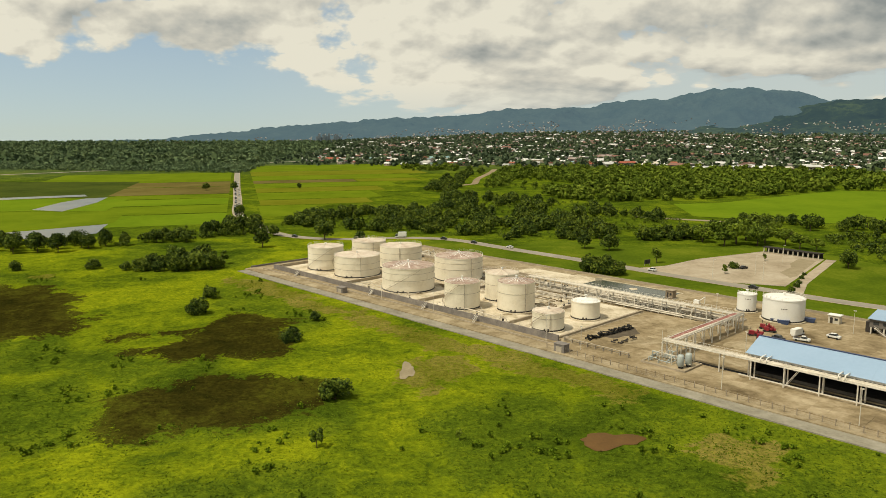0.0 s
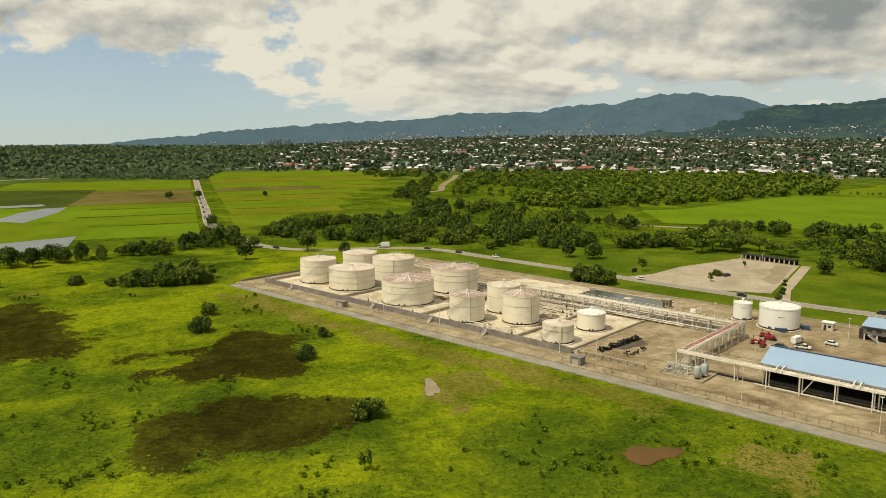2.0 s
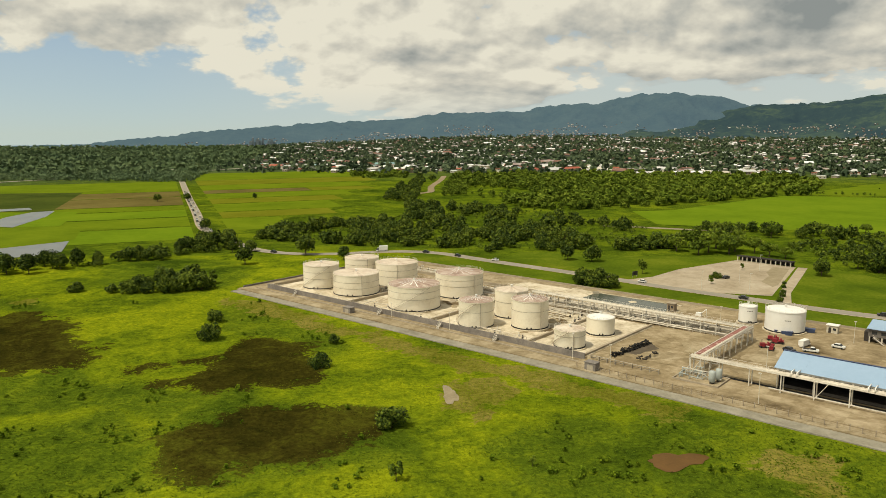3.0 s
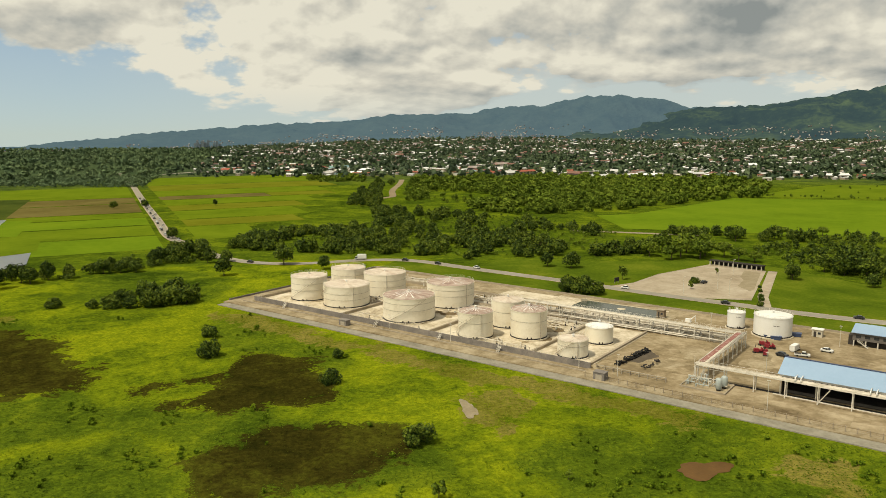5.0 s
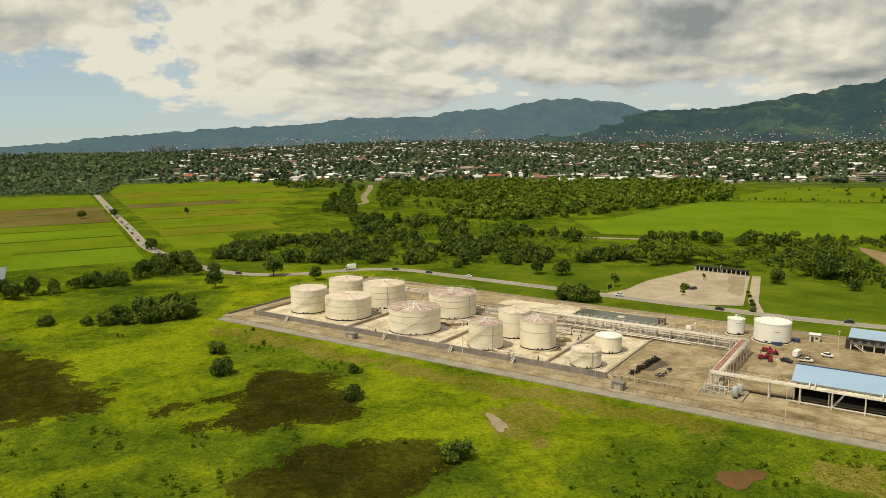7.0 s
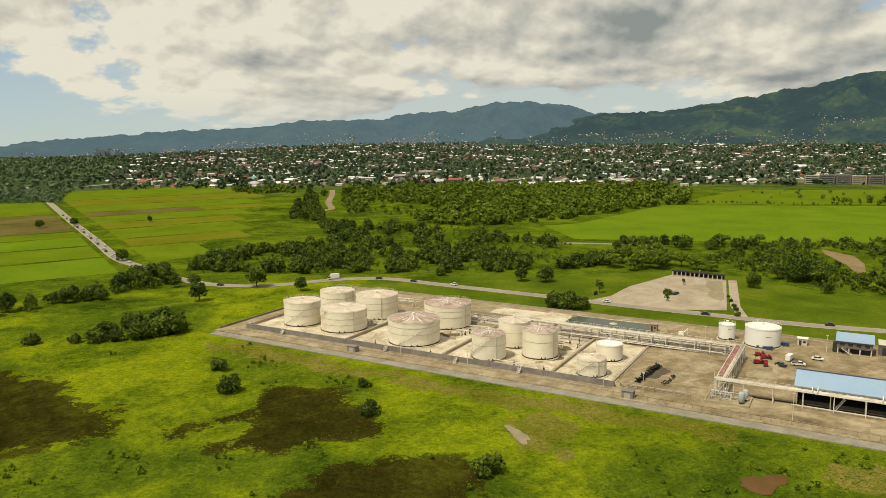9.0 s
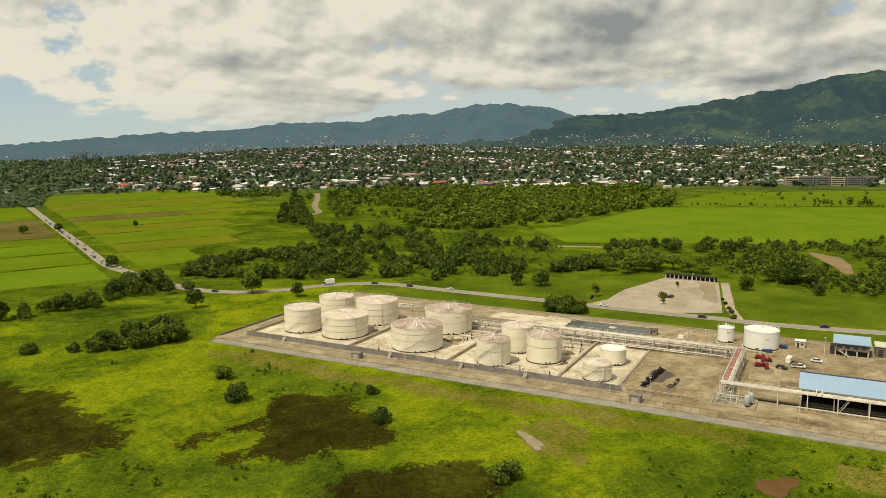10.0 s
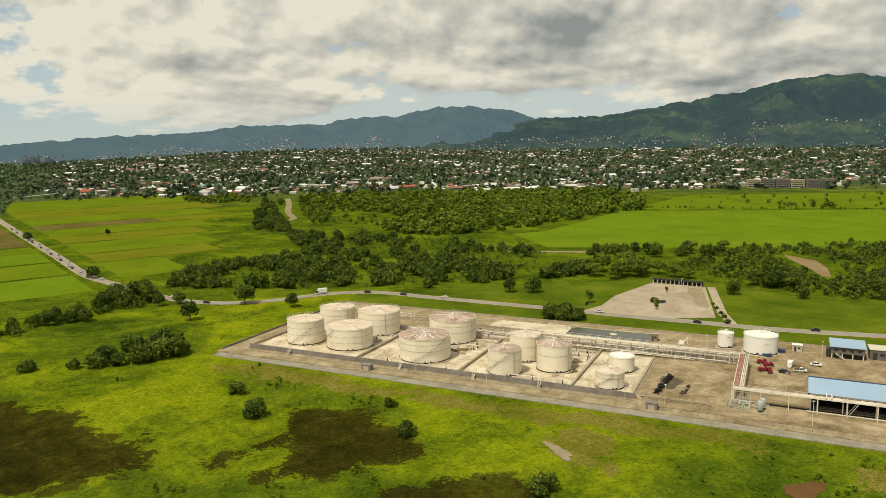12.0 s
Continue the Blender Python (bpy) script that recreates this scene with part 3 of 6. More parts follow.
# ---- depot platform ----
def site_sheet(name, u0, u1, v0, v1, z, material, label, category):
    s = Shape().slab([(u0, v0), (u1, v0), (u1, v1), (u0, v1)], min(z - 0.02, -0.3), z)
    ob = part(name, s, material)
    ob.matrix_basis = SITE
    return tagged(ob, label, category, kind="structure")


track = part("gravel_track", Shape().slab([(-3, -2.4), (420, -2.4), (420, 2.8), (4, 2.8), (2, 9), (-4, 9)], -0.3, 0.30), GRAVEL)
track.matrix_basis = SITE
tagged(track, "pale grey gravel track along the depot fence", "track", kind="structure")
site_sheet("earth_bank", -5, 420, 2.85, 116, 0.62, DIRT, "bare earth ground of the fuel depot", "ground")
site_sheet("bay_floor", 6.5, 186, 13.6, 68, PAD, PALECON, "pale concrete floor of the tank bays", "floor")
YARD = site_sheet("yard", 186.3, 420, 8, 112, PAD - 0.02, CONCRETE, "stained tan concrete yard of the depot", "yard")
site_sheet("back_yard", 12, 186, 68.3, 89, PAD - 0.06, CONCRETE, "stained concrete strip behind the tanks", "yard")


# ---- walls of the bays ----
def wall_run(name, a, b, z0, height, thick, material, label, category="wall"):
    (u0, v0), (u1, v1) = a, b
    length = math.hypot(u1 - u0, v1 - v0)
    ob = part(name, Shape().box(0, 0, 0, length, thick, height), material)
    ob.matrix_basis = S((u0 + u1) / 2, (v0 + v1) / 2, z0, math.degrees(math.atan2(v1 - v0, u1 - u0)))
    return tagged(ob, label, category, kind="structure")


wall_run("bund_wall", (6, 13.2), (187, 13.2), 0.5, 2.3, 0.5, BUND, "weathered grey concrete bund wall before the tanks")
wall_run("bund_wall", (6.2, 13.5), (6.2, 68), 0.5, 1.7, 0.4, DIKE, "weathered grey concrete bund wall at the end bay")
wall_run("bund_wall", (6.4, 68.2), (128, 68.2), 0.5, 1.7, 0.4, DIKE, "weathered tan bund wall behind the tanks")
for u, h in ((63.7, 1.6), (113.5, 1.6), (161.5, 1.4), (185.2, 1.0)):
    wall_run("dike_wall", (u, 13.5), (u, 67.9), 0.6, h, 0.9, DIKE, "tan concrete dike wall between two tank bays")
wall_run("kerb_wall", (2, 9.3), (187, 9.3), 0.3, 0.75, 0.35, DIKE, "low earth-stained retaining kerb along the fence")
wall_run("perimeter_wall", (-4.6, 6), (-5.2, 114), 0.2, 1.3, 0.35, BUND, "dark weathered boundary wall at the depot's end")
wall_run("perimeter_wall", (-5, 114.5), (330, 114.5), 0.2, 1.3, 0.3, DIKE, "tan boundary wall along the road side")
wall_run("back_wall", (12, 89.3), (128, 89.3), 0.5, 1.6, 0.4, DIKE, "long tan concrete wall behind the tank bays")

# ---- storage tanks ----
def tank(x, y, r, top, paint, roof, cone, label, rings, stair=None, base=PAD, ladder=None):
    """A welded storage tank. rings: heights of its stiffening bands; stair: start and turn in degrees of the winding stair."""
    t = thing("storage_tank", pose(x, y, base), label, "storage tank", "storage tanks of the depot")
    h = top - base
    part("plinth", Shape().lathe(0, 0, [(r + 0.7, -0.2), (r + 0.7, 0.16), (r + 0.25, 0.22), (0.1, 0.22)], 48), PALECON, t, "pale concrete ring under the shell")
    part("base_ring", Shape().lathe(0, 0, [(r + 0.16, 0.2), (r + 0.16, 0.68), (r - 0.1, 0.69)], 48), DARK, t, "dark bitumen-stained base ring")
    prof = [(r, 0.5)]
    prof += [(r, h)]
    part("shell", Shape().lathe(0, 0, prof, 72), paint, t, smooth=True)
    roof_ob = part("roof", Shape().lathe(0, 0, [(r - 0.02, h - 0.06), (0.12, h + cone - 0.06)], 48), roof, t, "cone roof of lapped plates with rust stains")
    n = max(14, int(r * 2.4))
    for i in range(n):
        g0, g1 = 2 * math.pi * i / n, 2 * math.pi * (i + 0.985) / n
        lift = 0.03 * (i % 2)
        pts = [(r0 * math.cos(g), r0 * math.sin(g), h + cone * (1 - r0 / r) + lift + d) for d in (0.0, 0.05) for r0, g in ((0.3, g0), (r * 0.985, g0), (r * 0.985, g1), (0.3, g1))]
        part("roof_plate", Shape().add(pts, [(3, 2, 1, 0), (4, 5, 6, 7), (0, 1, 5, 4), (1, 2, 6, 5), (2, 3, 7, 6), (3, 0, 4, 7)]), roof, roof_ob)
    if roof is ROOF_RUST:
        streak = random.Random(int(r * 100))
        for i in range(17):
            g, w, far = 2 * math.pi * (i + streak.uniform(-0.3, 0.3)) / 17, streak.uniform(0.03, 0.075), r * streak.uniform(0.35, 0.82)
            pts = [(q * math.cos(a), q * math.sin(a), h + cone * (1 - q / r) + 0.10) for q, a in ((0.4, g - 0.16), (far, g - w * 0.5), (far, g + w * 0.5), (0.4, g + 0.16))]
            part("paint_streak", Shape().add(pts, [(0, 1, 2, 3)]), TANK_WHITE, roof_ob, "white paint streak down the rusty roof")
    part("roof_vent", Shape().tube((0, 0, h + cone - 0.1), (0, 0, h + cone + 0.8), 0.35, n=12).tube((0, 0, h + cone + 0.8), (0, 0, h + cone + 1.0), 0.55, n=12), TANK_WHITE, t, "white roof vent")
    part("rim", Shape().lathe(0, 0, [(r, h - 0.25), (r + 0.12, h - 0.25), (r + 0.12, h + 0.03), (r - 0.05, h + 0.03)], 56), paint, t)
    for z in rings:
        part("stiffening_band", Shape().lathe(0, 0, [(r, z * h), (r + 0.09, z * h + 0.01), (r + 0.09, z * h + 0.11), (r, z * h + 0.12)], 56), BAND, t, "thin darker steel band")
    rail = Shape()
    k = int(r * 3)
    for i in range(k):
        g, g2 = 2 * math.pi * i / k, 2 * math.pi * (i + 1) / k
        p, q = (r * math.cos(g), r * math.sin(g)), (r * math.cos(g2), r * math.sin(g2))
        rail.bar((*p, h), (*p, h + 1.05), 0.05)
        for z in (0.55, 1.05):
            rail.bar((*p, h + z), (*q, h + z), 0.045)
    part("guard_rail", rail, STEEL, t, "thin handrail round the roof")
    if stair:
        a0, a1 = stair
        steps, st = 26, Shape()
        for i in range(steps + 1):
            g = radians(a0 + (a1 - a0) * i / steps)
            z = 0.4 + (h - 0.4) * i / steps
            c, s = math.cos(g), math.sin(g)
            st.box((r + 0.4) * c, (r + 0.4) * s, z, 0.6, abs(radians(a1 - a0)) * r / steps * 0.45, 0.04, g)
            if i < steps:
                g2 = radians(a0 + (a1 - a0) * (i + 1) / steps)
                z2 = 0.4 + (h - 0.4) * (i + 1) / steps
                st.bar(((r + 0.85) * c, (r + 0.85) * s, z + 1.0), ((r + 0.85) * math.cos(g2), (r + 0.85) * math.sin(g2), z2 + 1.0), 0.035)
                st.bar(((r + 0.85) * c, (r + 0.85) * s, z), ((r + 0.85) * math.cos(g2), (r + 0.85) * math.sin(g2), z2), 0.07)
            if i % 3 == 0:
                st.bar(((r + 0.85) * c, (r + 0.85) * s, z), ((r + 0.85) * c, (r + 0.85) * s, z + 1.0), 0.03)
        part("stair", st, STAIR, t, "steel stair winding up the shell")
    if ladder is not None:
        g = radians(ladder)
        c, s = math.cos(g), math.sin(g)
        part("riser_pipe", Shape().tube(((r + 0.25) * c, (r + 0.25) * s, 0.3), ((r + 0.25) * c, (r + 0.25) * s, h), 0.11), BAND, t, "dark riser pipe up the shell")
    for g in (radians(250), radians(262)):
        nz = Shape().tube(((r - 0.1) * math.cos(g), (r - 0.1) * math.sin(g), 1.0), ((r + 0.5) * math.cos(g), (r + 0.5) * math.sin(g), 1.0), 0.28, n=10)
        part("manhole", nz, DARK, t, "dark manhole flange")
    return t


TANKS = [
    (-61.5, 366.5, 8.9, 12.6, TANK_PAINT, ROOF_PALE, 0.55, "cream welded storage tank with diagonal stair", (0.45, 0.72), (200, 300), None),
    (-43.7, 350.2, 11.0, 11.0, TANK_PAINT, ROOF_PALE, 0.55, "wide cream storage tank with pale cone roof", (0.38, 0.66), (150, 215), 285),
    (-41.5, 384.5, 8.9, 12.6, TANK_PAINT, ROOF_PALE, 0.5, "cream storage tank in the rear row", (0.45, 0.72), None, 290),
    (-23.7, 369.0, 10.6, 12.4, TANK_PAINT, ROOF_PALE, 0.55, "wide cream storage tank in the rear row", (0.45, 0.72), None, 270),
    (-17.4, 318.2, 11.5, 11.6, TANK_PAINT, ROOF_RUST, 1.3, "wide cream storage tank with rust-red cone roof", (0.50, 0.78), (215, 300), None),
    (5.2, 340.5, 11.3, 12.0, TANK_PAINT, ROOF_RUST, 1.3, "wide cream tank with rusty roof in the rear row", (0.52, 0.78), None, 300),
    (5.6, 284.2, 7.0, 11.4, TANK_PAINT, ROOF_RUST, 1.0, "narrow cream tank with banded shell and stair", (0.62,), (160, 262), 275),
    (22.3, 297.5, 6.9, 12.3, TANK_PAINT, ROOF_PALE, 1.0, "narrow cream tank in the rear row", (0.6,), None, 280),
    (26.5, 279.8, 7.3, 12.3, TANK_PAINT, ROOF_RUST, 1.2, "narrow tall cream tank with white-streaked roof", (0.64,), None, 292),
    (35.1, 251.5, 5.6, 7.6, TANK_PAINT, ROOF_PALE, 0.5, "small low cream tank with diagonal stair", (0.7,), (170, 250), 268),
    (51.1, 266.5, 5.3, 7.6, TANK_PAINT, TANK_WHITE, 1.2, "small low cream tank with white roof", (), None, None),
]
for x, y, r, top, paint, roof, cone, label, rings, stair, riser in TANKS:
    tank(x, y, r, top, paint, roof, cone, label, rings, stair, PAD + 0.2, riser)
tank(114.9, 276.2, 3.5, 7.9, TANK_WHITE, TANK_WHITE, 0.5, "small clean white tank near the road", (), None, PAD + 0.2)
tank(123.2, 263.5, 7.2, 9.3, TANK_WHITE, TANK_WHITE, 0.7, "wide clean white tank near the road", (), None, PAD + 0.2)
# dark letter bars on the white tanks
for x, y, r, n in ((114.9, 276.2, 3.5, 4), (123.2, 263.5, 7.2, 4)):
    s = Shape()
    for i in range(n):
        g = radians(240 + i * (9 if r < 4 else 4.5))
        s.box((r + 0.02) * math.cos(g), (r + 0.02) * math.sin(g), 0, 0.05, 0.40, 0.26, g)
    ob = part("tank_lettering", s, WALLGREY)
    ob.matrix_basis = pose(x, y, 6.2)
    tagged(ob, "row of small dark painted marks on a white tank", "lettering")


# ---- pipe racks ----
def pipe_rack(name, a, b, z, width, bays, pipes, label, brace_every=2, two_deck=False):
    """A steel rack from a to b in the depot's axes with bents, stringers and pipes; z: height of its deck over the yard."""
    (u0, v0), (u1, v1) = a, b
    length = math.hypot(u1 - u0, v1 - v0)
    t = thing(name, S(u0, v0, PAD - 0.05, math.degrees(math.atan2(v1 - v0, u1 - u0))), label, "pipe rack", "pipe racks of the depot")
    w = width / 2
    for i in range(bays + 1):
        x = length * i / bays
        for y in (-w, w):
            part("post", Shape().box(x, y, 0, 0.3, 0.3, z), STEEL, t)
        part("cross_beam", Shape().box(x, 0, z - 0.3, 0.25, width + 0.7, 0.3), STEEL, t)
        if two_deck:
            part("cross_beam", Shape().box(x, 0, z * 0.55, 0.22, width + 0.3, 0.25), STEEL, t)
        if i % brace_every == 0 and i < bays:
            xb = x + length / bays
            for y in (-w, w):
                part("brace", Shape().bar((x, y, 0.2), (min(xb, x + 3.2), y, z - 0.4), 0.14), STEEL, t)
    for y in (-w, w):
        part("stringer", Shape().box(length / 2, y, z - 0.02, length, 0.22, 0.3), STEEL, t)
    for y, r, dz in pipes:
        part("pipe", Shape().tube((-0.6, y, z + dz + r), (length + 0.6, y, z + dz + r), r, n=10), PIPE, t, smooth=True)
    rail = Shape()
    for i in range(bays * 2 + 1):
        x = length * i / (bays * 2)
        rail.bar((x, w + 0.25, z), (x, w + 0.25, z + 1.1), 0.06)
    rail.bar((0, w + 0.25, z + 1.1), (length, w + 0.25, z + 1.1), 0.06).bar((0, w + 0.25, z + 0.55), (length, w + 0.25, z + 0.55), 0.05)
    part("guard_rail", rail, STEEL, t, "thin steel guard rail")
    return t


pipe_rack("pipe_rack", (126, 72.5), (222, 71.5), 4.9, 3.0, 16, [(-1.1, 0.22, 0.05), (-0.5, 0.16, 0.05), (0.05, 0.25, 0.05), (0.7, 0.18, 0.05), (1.15, 0.14, 0.05)], "long pale steel pipe rack behind the tank bays", 3, True)
r2 = pipe_rack("pipe_rack", (221.8, 70.0), (221.8, 25.0), 5.5, 3.4, 8, [(1.2, 0.26, 0.1), (0.6, 0.2, 0.1)], "pipe rack with a red-decked walkway", 2)
part("red_walkway", Shape().box(22.5, -0.7, 5.55, 43.5, 1.7, 0.14), REDWALK, r2, "faded red walkway deck")
front_rack = pipe_rack("pipe_rack", (220.5, 22.6), (330, 22.6), 5.5, 2.6, 12, [(-0.9, 0.24, 0.05), (-0.3, 0.18, 0.05), (0.25, 0.2, 0.05), (0.85, 0.26, 0.05)], "long pale steel pipe rack before the shed", 4)
part("low_beam", Shape().box(66, -1.3, 0.75, 84, 0.25, 0.3), STEEL, front_rack, "low pale beam between the posts")
# dark strip that lays the rack's shade on the yard as colour
trench = part("rack_shade_strip", Shape().box(0, 0, 0, 108, 1.5, 0.05), SHADE)
trench.matrix_basis = S(276, 24.9, PAD)
tagged(trench, "dark strip for the rack's shade on the yard", "trench", kind="structure")


def valve_bridge(u):
    t = thing("pipe_bridge", S(u, 22.4, PAD + 5.75), "white crossover pipes on the rack", "pipes", "crossover pipes")
    for dx in (0.0, 1.6):
        part("loop_pipe", Shape().tube((dx, -1.1, 0), (dx, -1.1, 1.3), 0.16).tube((dx, -1.1, 1.3), (dx, 2.2, 1.3), 0.16).tube((dx, 2.2, 1.3), (dx, 2.2, 0.2), 0.16), TANK_WHITE, t, smooth=True)


for u in (250.5, 270.5, 292):
    valve_bridge(u)

# low pipe run in front of the yard, on stub supports
t = thing("pipe_run", S(188.5, 14.0, PAD - 0.05), "brown pipe on low stub supports", "pipe")
part("pipe", Shape().tube((0, 0, 1.5), (25, 0, 1.5), 0.14, n=10), BAND, t)
part("pipe", Shape().tube((0, 0.5, 0.7), (25, 0.5, 0.7), 0.12, n=10), BAND, t)
for i in range(9):
    part("support", Shape().box(0.3 + i * 3.05, 0.2, 0, 0.16, 0.7, 1.45), BAND, t)


# manifold pipes between rack and tank bays
def manifold(u0, u1, v0, v1, n, seed, label):
    rng = random.Random(seed)
    t = thing("pipe_manifold", S(u0, v0, PAD - 0.03), label, "pipes", "pipe manifolds")
    lu, lv = u1 - u0, v1 - v0
    for i in range(n):
        if rng.random() < 0.5:
            x, a, b = rng.uniform(0, lu), rng.uniform(0, lv * 0.5), rng.uniform(lv * 0.6, lv)
            z = rng.uniform(0.4, 1.1)
            part("pipe", Shape().tube((x, a, z), (x, b, z), rng.uniform(0.1, 0.22), n=8).tube((x, a, z), (x, a, 0), 0.13, n=6), PIPE, t)
        else:
            y, a, b = rng.uniform(0, lv), rng.uniform(0, lu * 0.5), rng.uniform(lu * 0.6, lu)
            z = rng.uniform(0.4, 1.3)
            part("pipe", Shape().tube((a, y, z), (b, y, z), rng.uniform(0.1, 0.22), n=8).tube((b, y, z), (b, y, 0), 0.13, n=6), PIPE, t)
        x, y = rng.uniform(0, lu), rng.uniform(0, lv)
        part("valve", Shape().box(x, y, 0.2, 0.5, 0.5, 0.9).tube((x, y, 1.1), (x, y, 1.7), 0.07, n=6).tube((x, y, 1.7), (x, y, 1.78), 0.32, n=10), STEEL if i % 3 else DARK, t)


manifold(66, 88, 40, 60, 16, 1, "tangle of pale pipes and valves between tanks")
manifold(44, 62, 42, 58, 12, 2, "tangle of pale pipes and valves between tanks")
manifold(96, 112, 46, 64, 14, 3, "tangle of pale pipes and valves between tanks")
manifold(128, 159, 50, 66, 18, 4, "tangle of pale pipes and valves between tanks")
manifold(128, 218, 74.5, 84, 40, 5, "rows of pipes and valves beside the long rack")
manifold(70, 126, 70, 86, 26, 6, "rows of pipes and valves behind the tanks")
manifold(114, 127, 46, 62, 8, 7, "tangle of pale pipes and valves between tanks")


def pipe_track(u0, u1, v, n, gap, label):
    t = thing("pipe_track", S(u0, v, PAD - 0.06), label, "pipes", "ground pipe tracks")
    L = u1 - u0
    for i in range(int(L / 6) + 1):
        part("sleeper", Shape().box(i * 6.0, n * gap / 2, 0, 0.4, n * gap + 0.6, 0.45), DIKE, t)
    for k in range(n):
        r = 0.12 + 0.05 * ((k * 5) % 4)
        part("pipe", Shape().tube((0, k * gap + 0.3, 0.45 + r), (L, k * gap + 0.3, 0.45 + r), r, n=8), PIPE if k % 3 else BAND, t, smooth=True)


pipe_track(100, 219, 77.5, 7, 0.85, "bundle of weathered ground pipes beside the rack")
pipe_track(16, 126, 71, 5, 0.9, "bundle of weathered ground pipes behind the tanks")
manifold(16, 60, 86, 104, 16, 8, "low pale pipes and valves on bare ground")
manifold(66, 112, 16, 26, 7, 9, "short pipes along the bay's front wall")
manifold(118, 160, 16, 24, 6, 10, "short pipes along the bay's front wall")
manifold(128, 219, 69.2, 75.5, 46, 11, "dense low pipes beneath the long rack")
pipe_track(128, 219, 69.4, 4, 0.8, "bundle of weathered ground pipes beneath the rack")


def earth_mound(u, v, ru, rv, h, seed, material, label):
    """A low lumpy mound with a ragged foot."""
    pts, faces, n = [(0, 0, h)], [], 22
    for k in range(1, 7):
        for i in range(n):
            g = 2 * math.pi * i / n
            q = k / 6 * (1 + 0.30 * noise.noise(Vector((math.cos(g) * 1.6, math.sin(g) * 1.6, seed))))
            x, y = ru * q * math.cos(g), rv * q * math.sin(g)
            lump = 0.55 * noise.noise(Vector((x * 1.1, y * 1.1, seed + 9.0))) + 0.3 * noise.noise(Vector((x * 2.7, y * 2.7, seed)))
            pts.append((x, y, -0.06 if k == 6 else max(0.02, h * (1 - k / 6) ** 0.8 * (1 + lump))))
    faces += [(0, 1 + i, 1 + (i + 1) % n) for i in range(n)]
    for k in range(5):
        faces += [(1 + k * n + i, 1 + (k + 1) * n + i, 1 + (k + 1) * n + (i + 1) % n, 1 + k * n + (i + 1) % n) for i in range(n)]
    ob = part("earth_mound", Shape().add(pts, faces), material)
    ob.matrix_basis = S(u, v, PAD, seed * 40)
    return tagged(ob, label, "rubble", "earth mounds of the bays")


for i, (u, v, ru, rv, h) in enumerate(((132, 47, 4.5, 2.2, 0.8), (137, 52, 3.2, 2.0, 0.7), (151, 49, 4.0, 2.4, 0.9), (156, 41, 3.0, 1.8, 0.6), (146, 57, 5.0, 2.0, 0.6), (152, 27, 2.2, 1.2, 0.5),
                                          (97, 50, 4.0, 2.0, 0.7), (104, 42, 3.0, 1.6, 0.6), (72, 48, 3.0, 1.6, 0.5), (58, 44, 2.6, 1.4, 0.5), (168, 58, 2.6, 1.4, 0.4), (187.8, 15.5, 3.0, 1.2, 0.7))):
    earth_mound(u, v, ru, rv, h, i + 1, DIRT if i % 3 else DIKE, "low ragged mound of earth and rubble beside a tank")
pipe_track(128, 160, 63.5, 4, 0.8, "short bundle of ground pipes at the bay's rear")


# ---- shed with blue roof ----
def blue_shed():
    t = thing("loading_shed", S(245.5, 24.6, PAD - 0.03), "long open loading shed with pale blue metal roof", "shed")
    L, eave, ridge, w = 82.0, 6.5, 9.8, 8.4
    for side, y0, y1 in ((0, -0.5, w), (1, w, 2 * w + 0.5)):
        za, zb = (eave, ridge) if side == 0 else (ridge, eave)
        for k in range(41):
            a, b = -0.6 + k * 2.02, -0.6 + k * 2.02 + 2.016
            s = Shape().add([(a, y0, za), (b, y0, za), (b, y1, zb), (a, y1, zb), (a, y0, za + 0.09), (b, y0, za + 0.09), (b, y1, zb + 0.09), (a, y1, zb + 0.09)],
                            [(3, 2, 1, 0), (4, 5, 6, 7), (0, 1, 5, 4), (1, 2, 6, 5), (2, 3, 7, 6), (3, 0, 4, 7)])
            part("roof_sheet", s, BLUE, t)
    part("ridge_cap", Shape().box(L / 2, w, ridge + 0.08, L + 1.2, 0.7, 0.16), BLUEEDGE, t, "dark blue ridge cap")
    part("gable", Shape().add([(0, 0, eave), (0, 2 * w, eave), (0, w, ridge - 0.1), (0.15, 0, eave), (0.15, 2 * w, eave), (0.15, w, ridge - 0.1)], [(0, 2, 1), (3, 4, 5), (0, 1, 4, 3), (1, 2, 5, 4), (2, 0, 3, 5)]), BLUE, t)
    part("eave_beam", Shape().box(L / 2, -0.1, eave - 0.45, L, 0.25, 0.4), STEEL, t)
    for i in range(9):
        for y in (0.2, 2 * w - 0.2):
            part("column", Shape().box(0.3 + i * 10.1, y, 0, 0.35, 0.35, eave - 0.1), STEEL, t)
    # the shade inside the open shed is given by these parts' colour
    part("rear_wall", Shape().box(L / 2, 2 * w - 0.6, 0, L, 0.2, eave - 0.2), SHADE, t, "rear wall coloured dark for the roof's shade")
    part("side_wall", Shape().box(0.6, w, 0, 0.2, 2 * w - 1.5, eave - 0.2), SHADE, t, "end wall coloured dark for the roof's shade")
    part("loading_platform", Shape().box(L / 2, w, 0, L - 2, 2 * w - 5, 1.0), SHADE, t, "loading platform coloured dark for the roof's shade")


blue_shed()


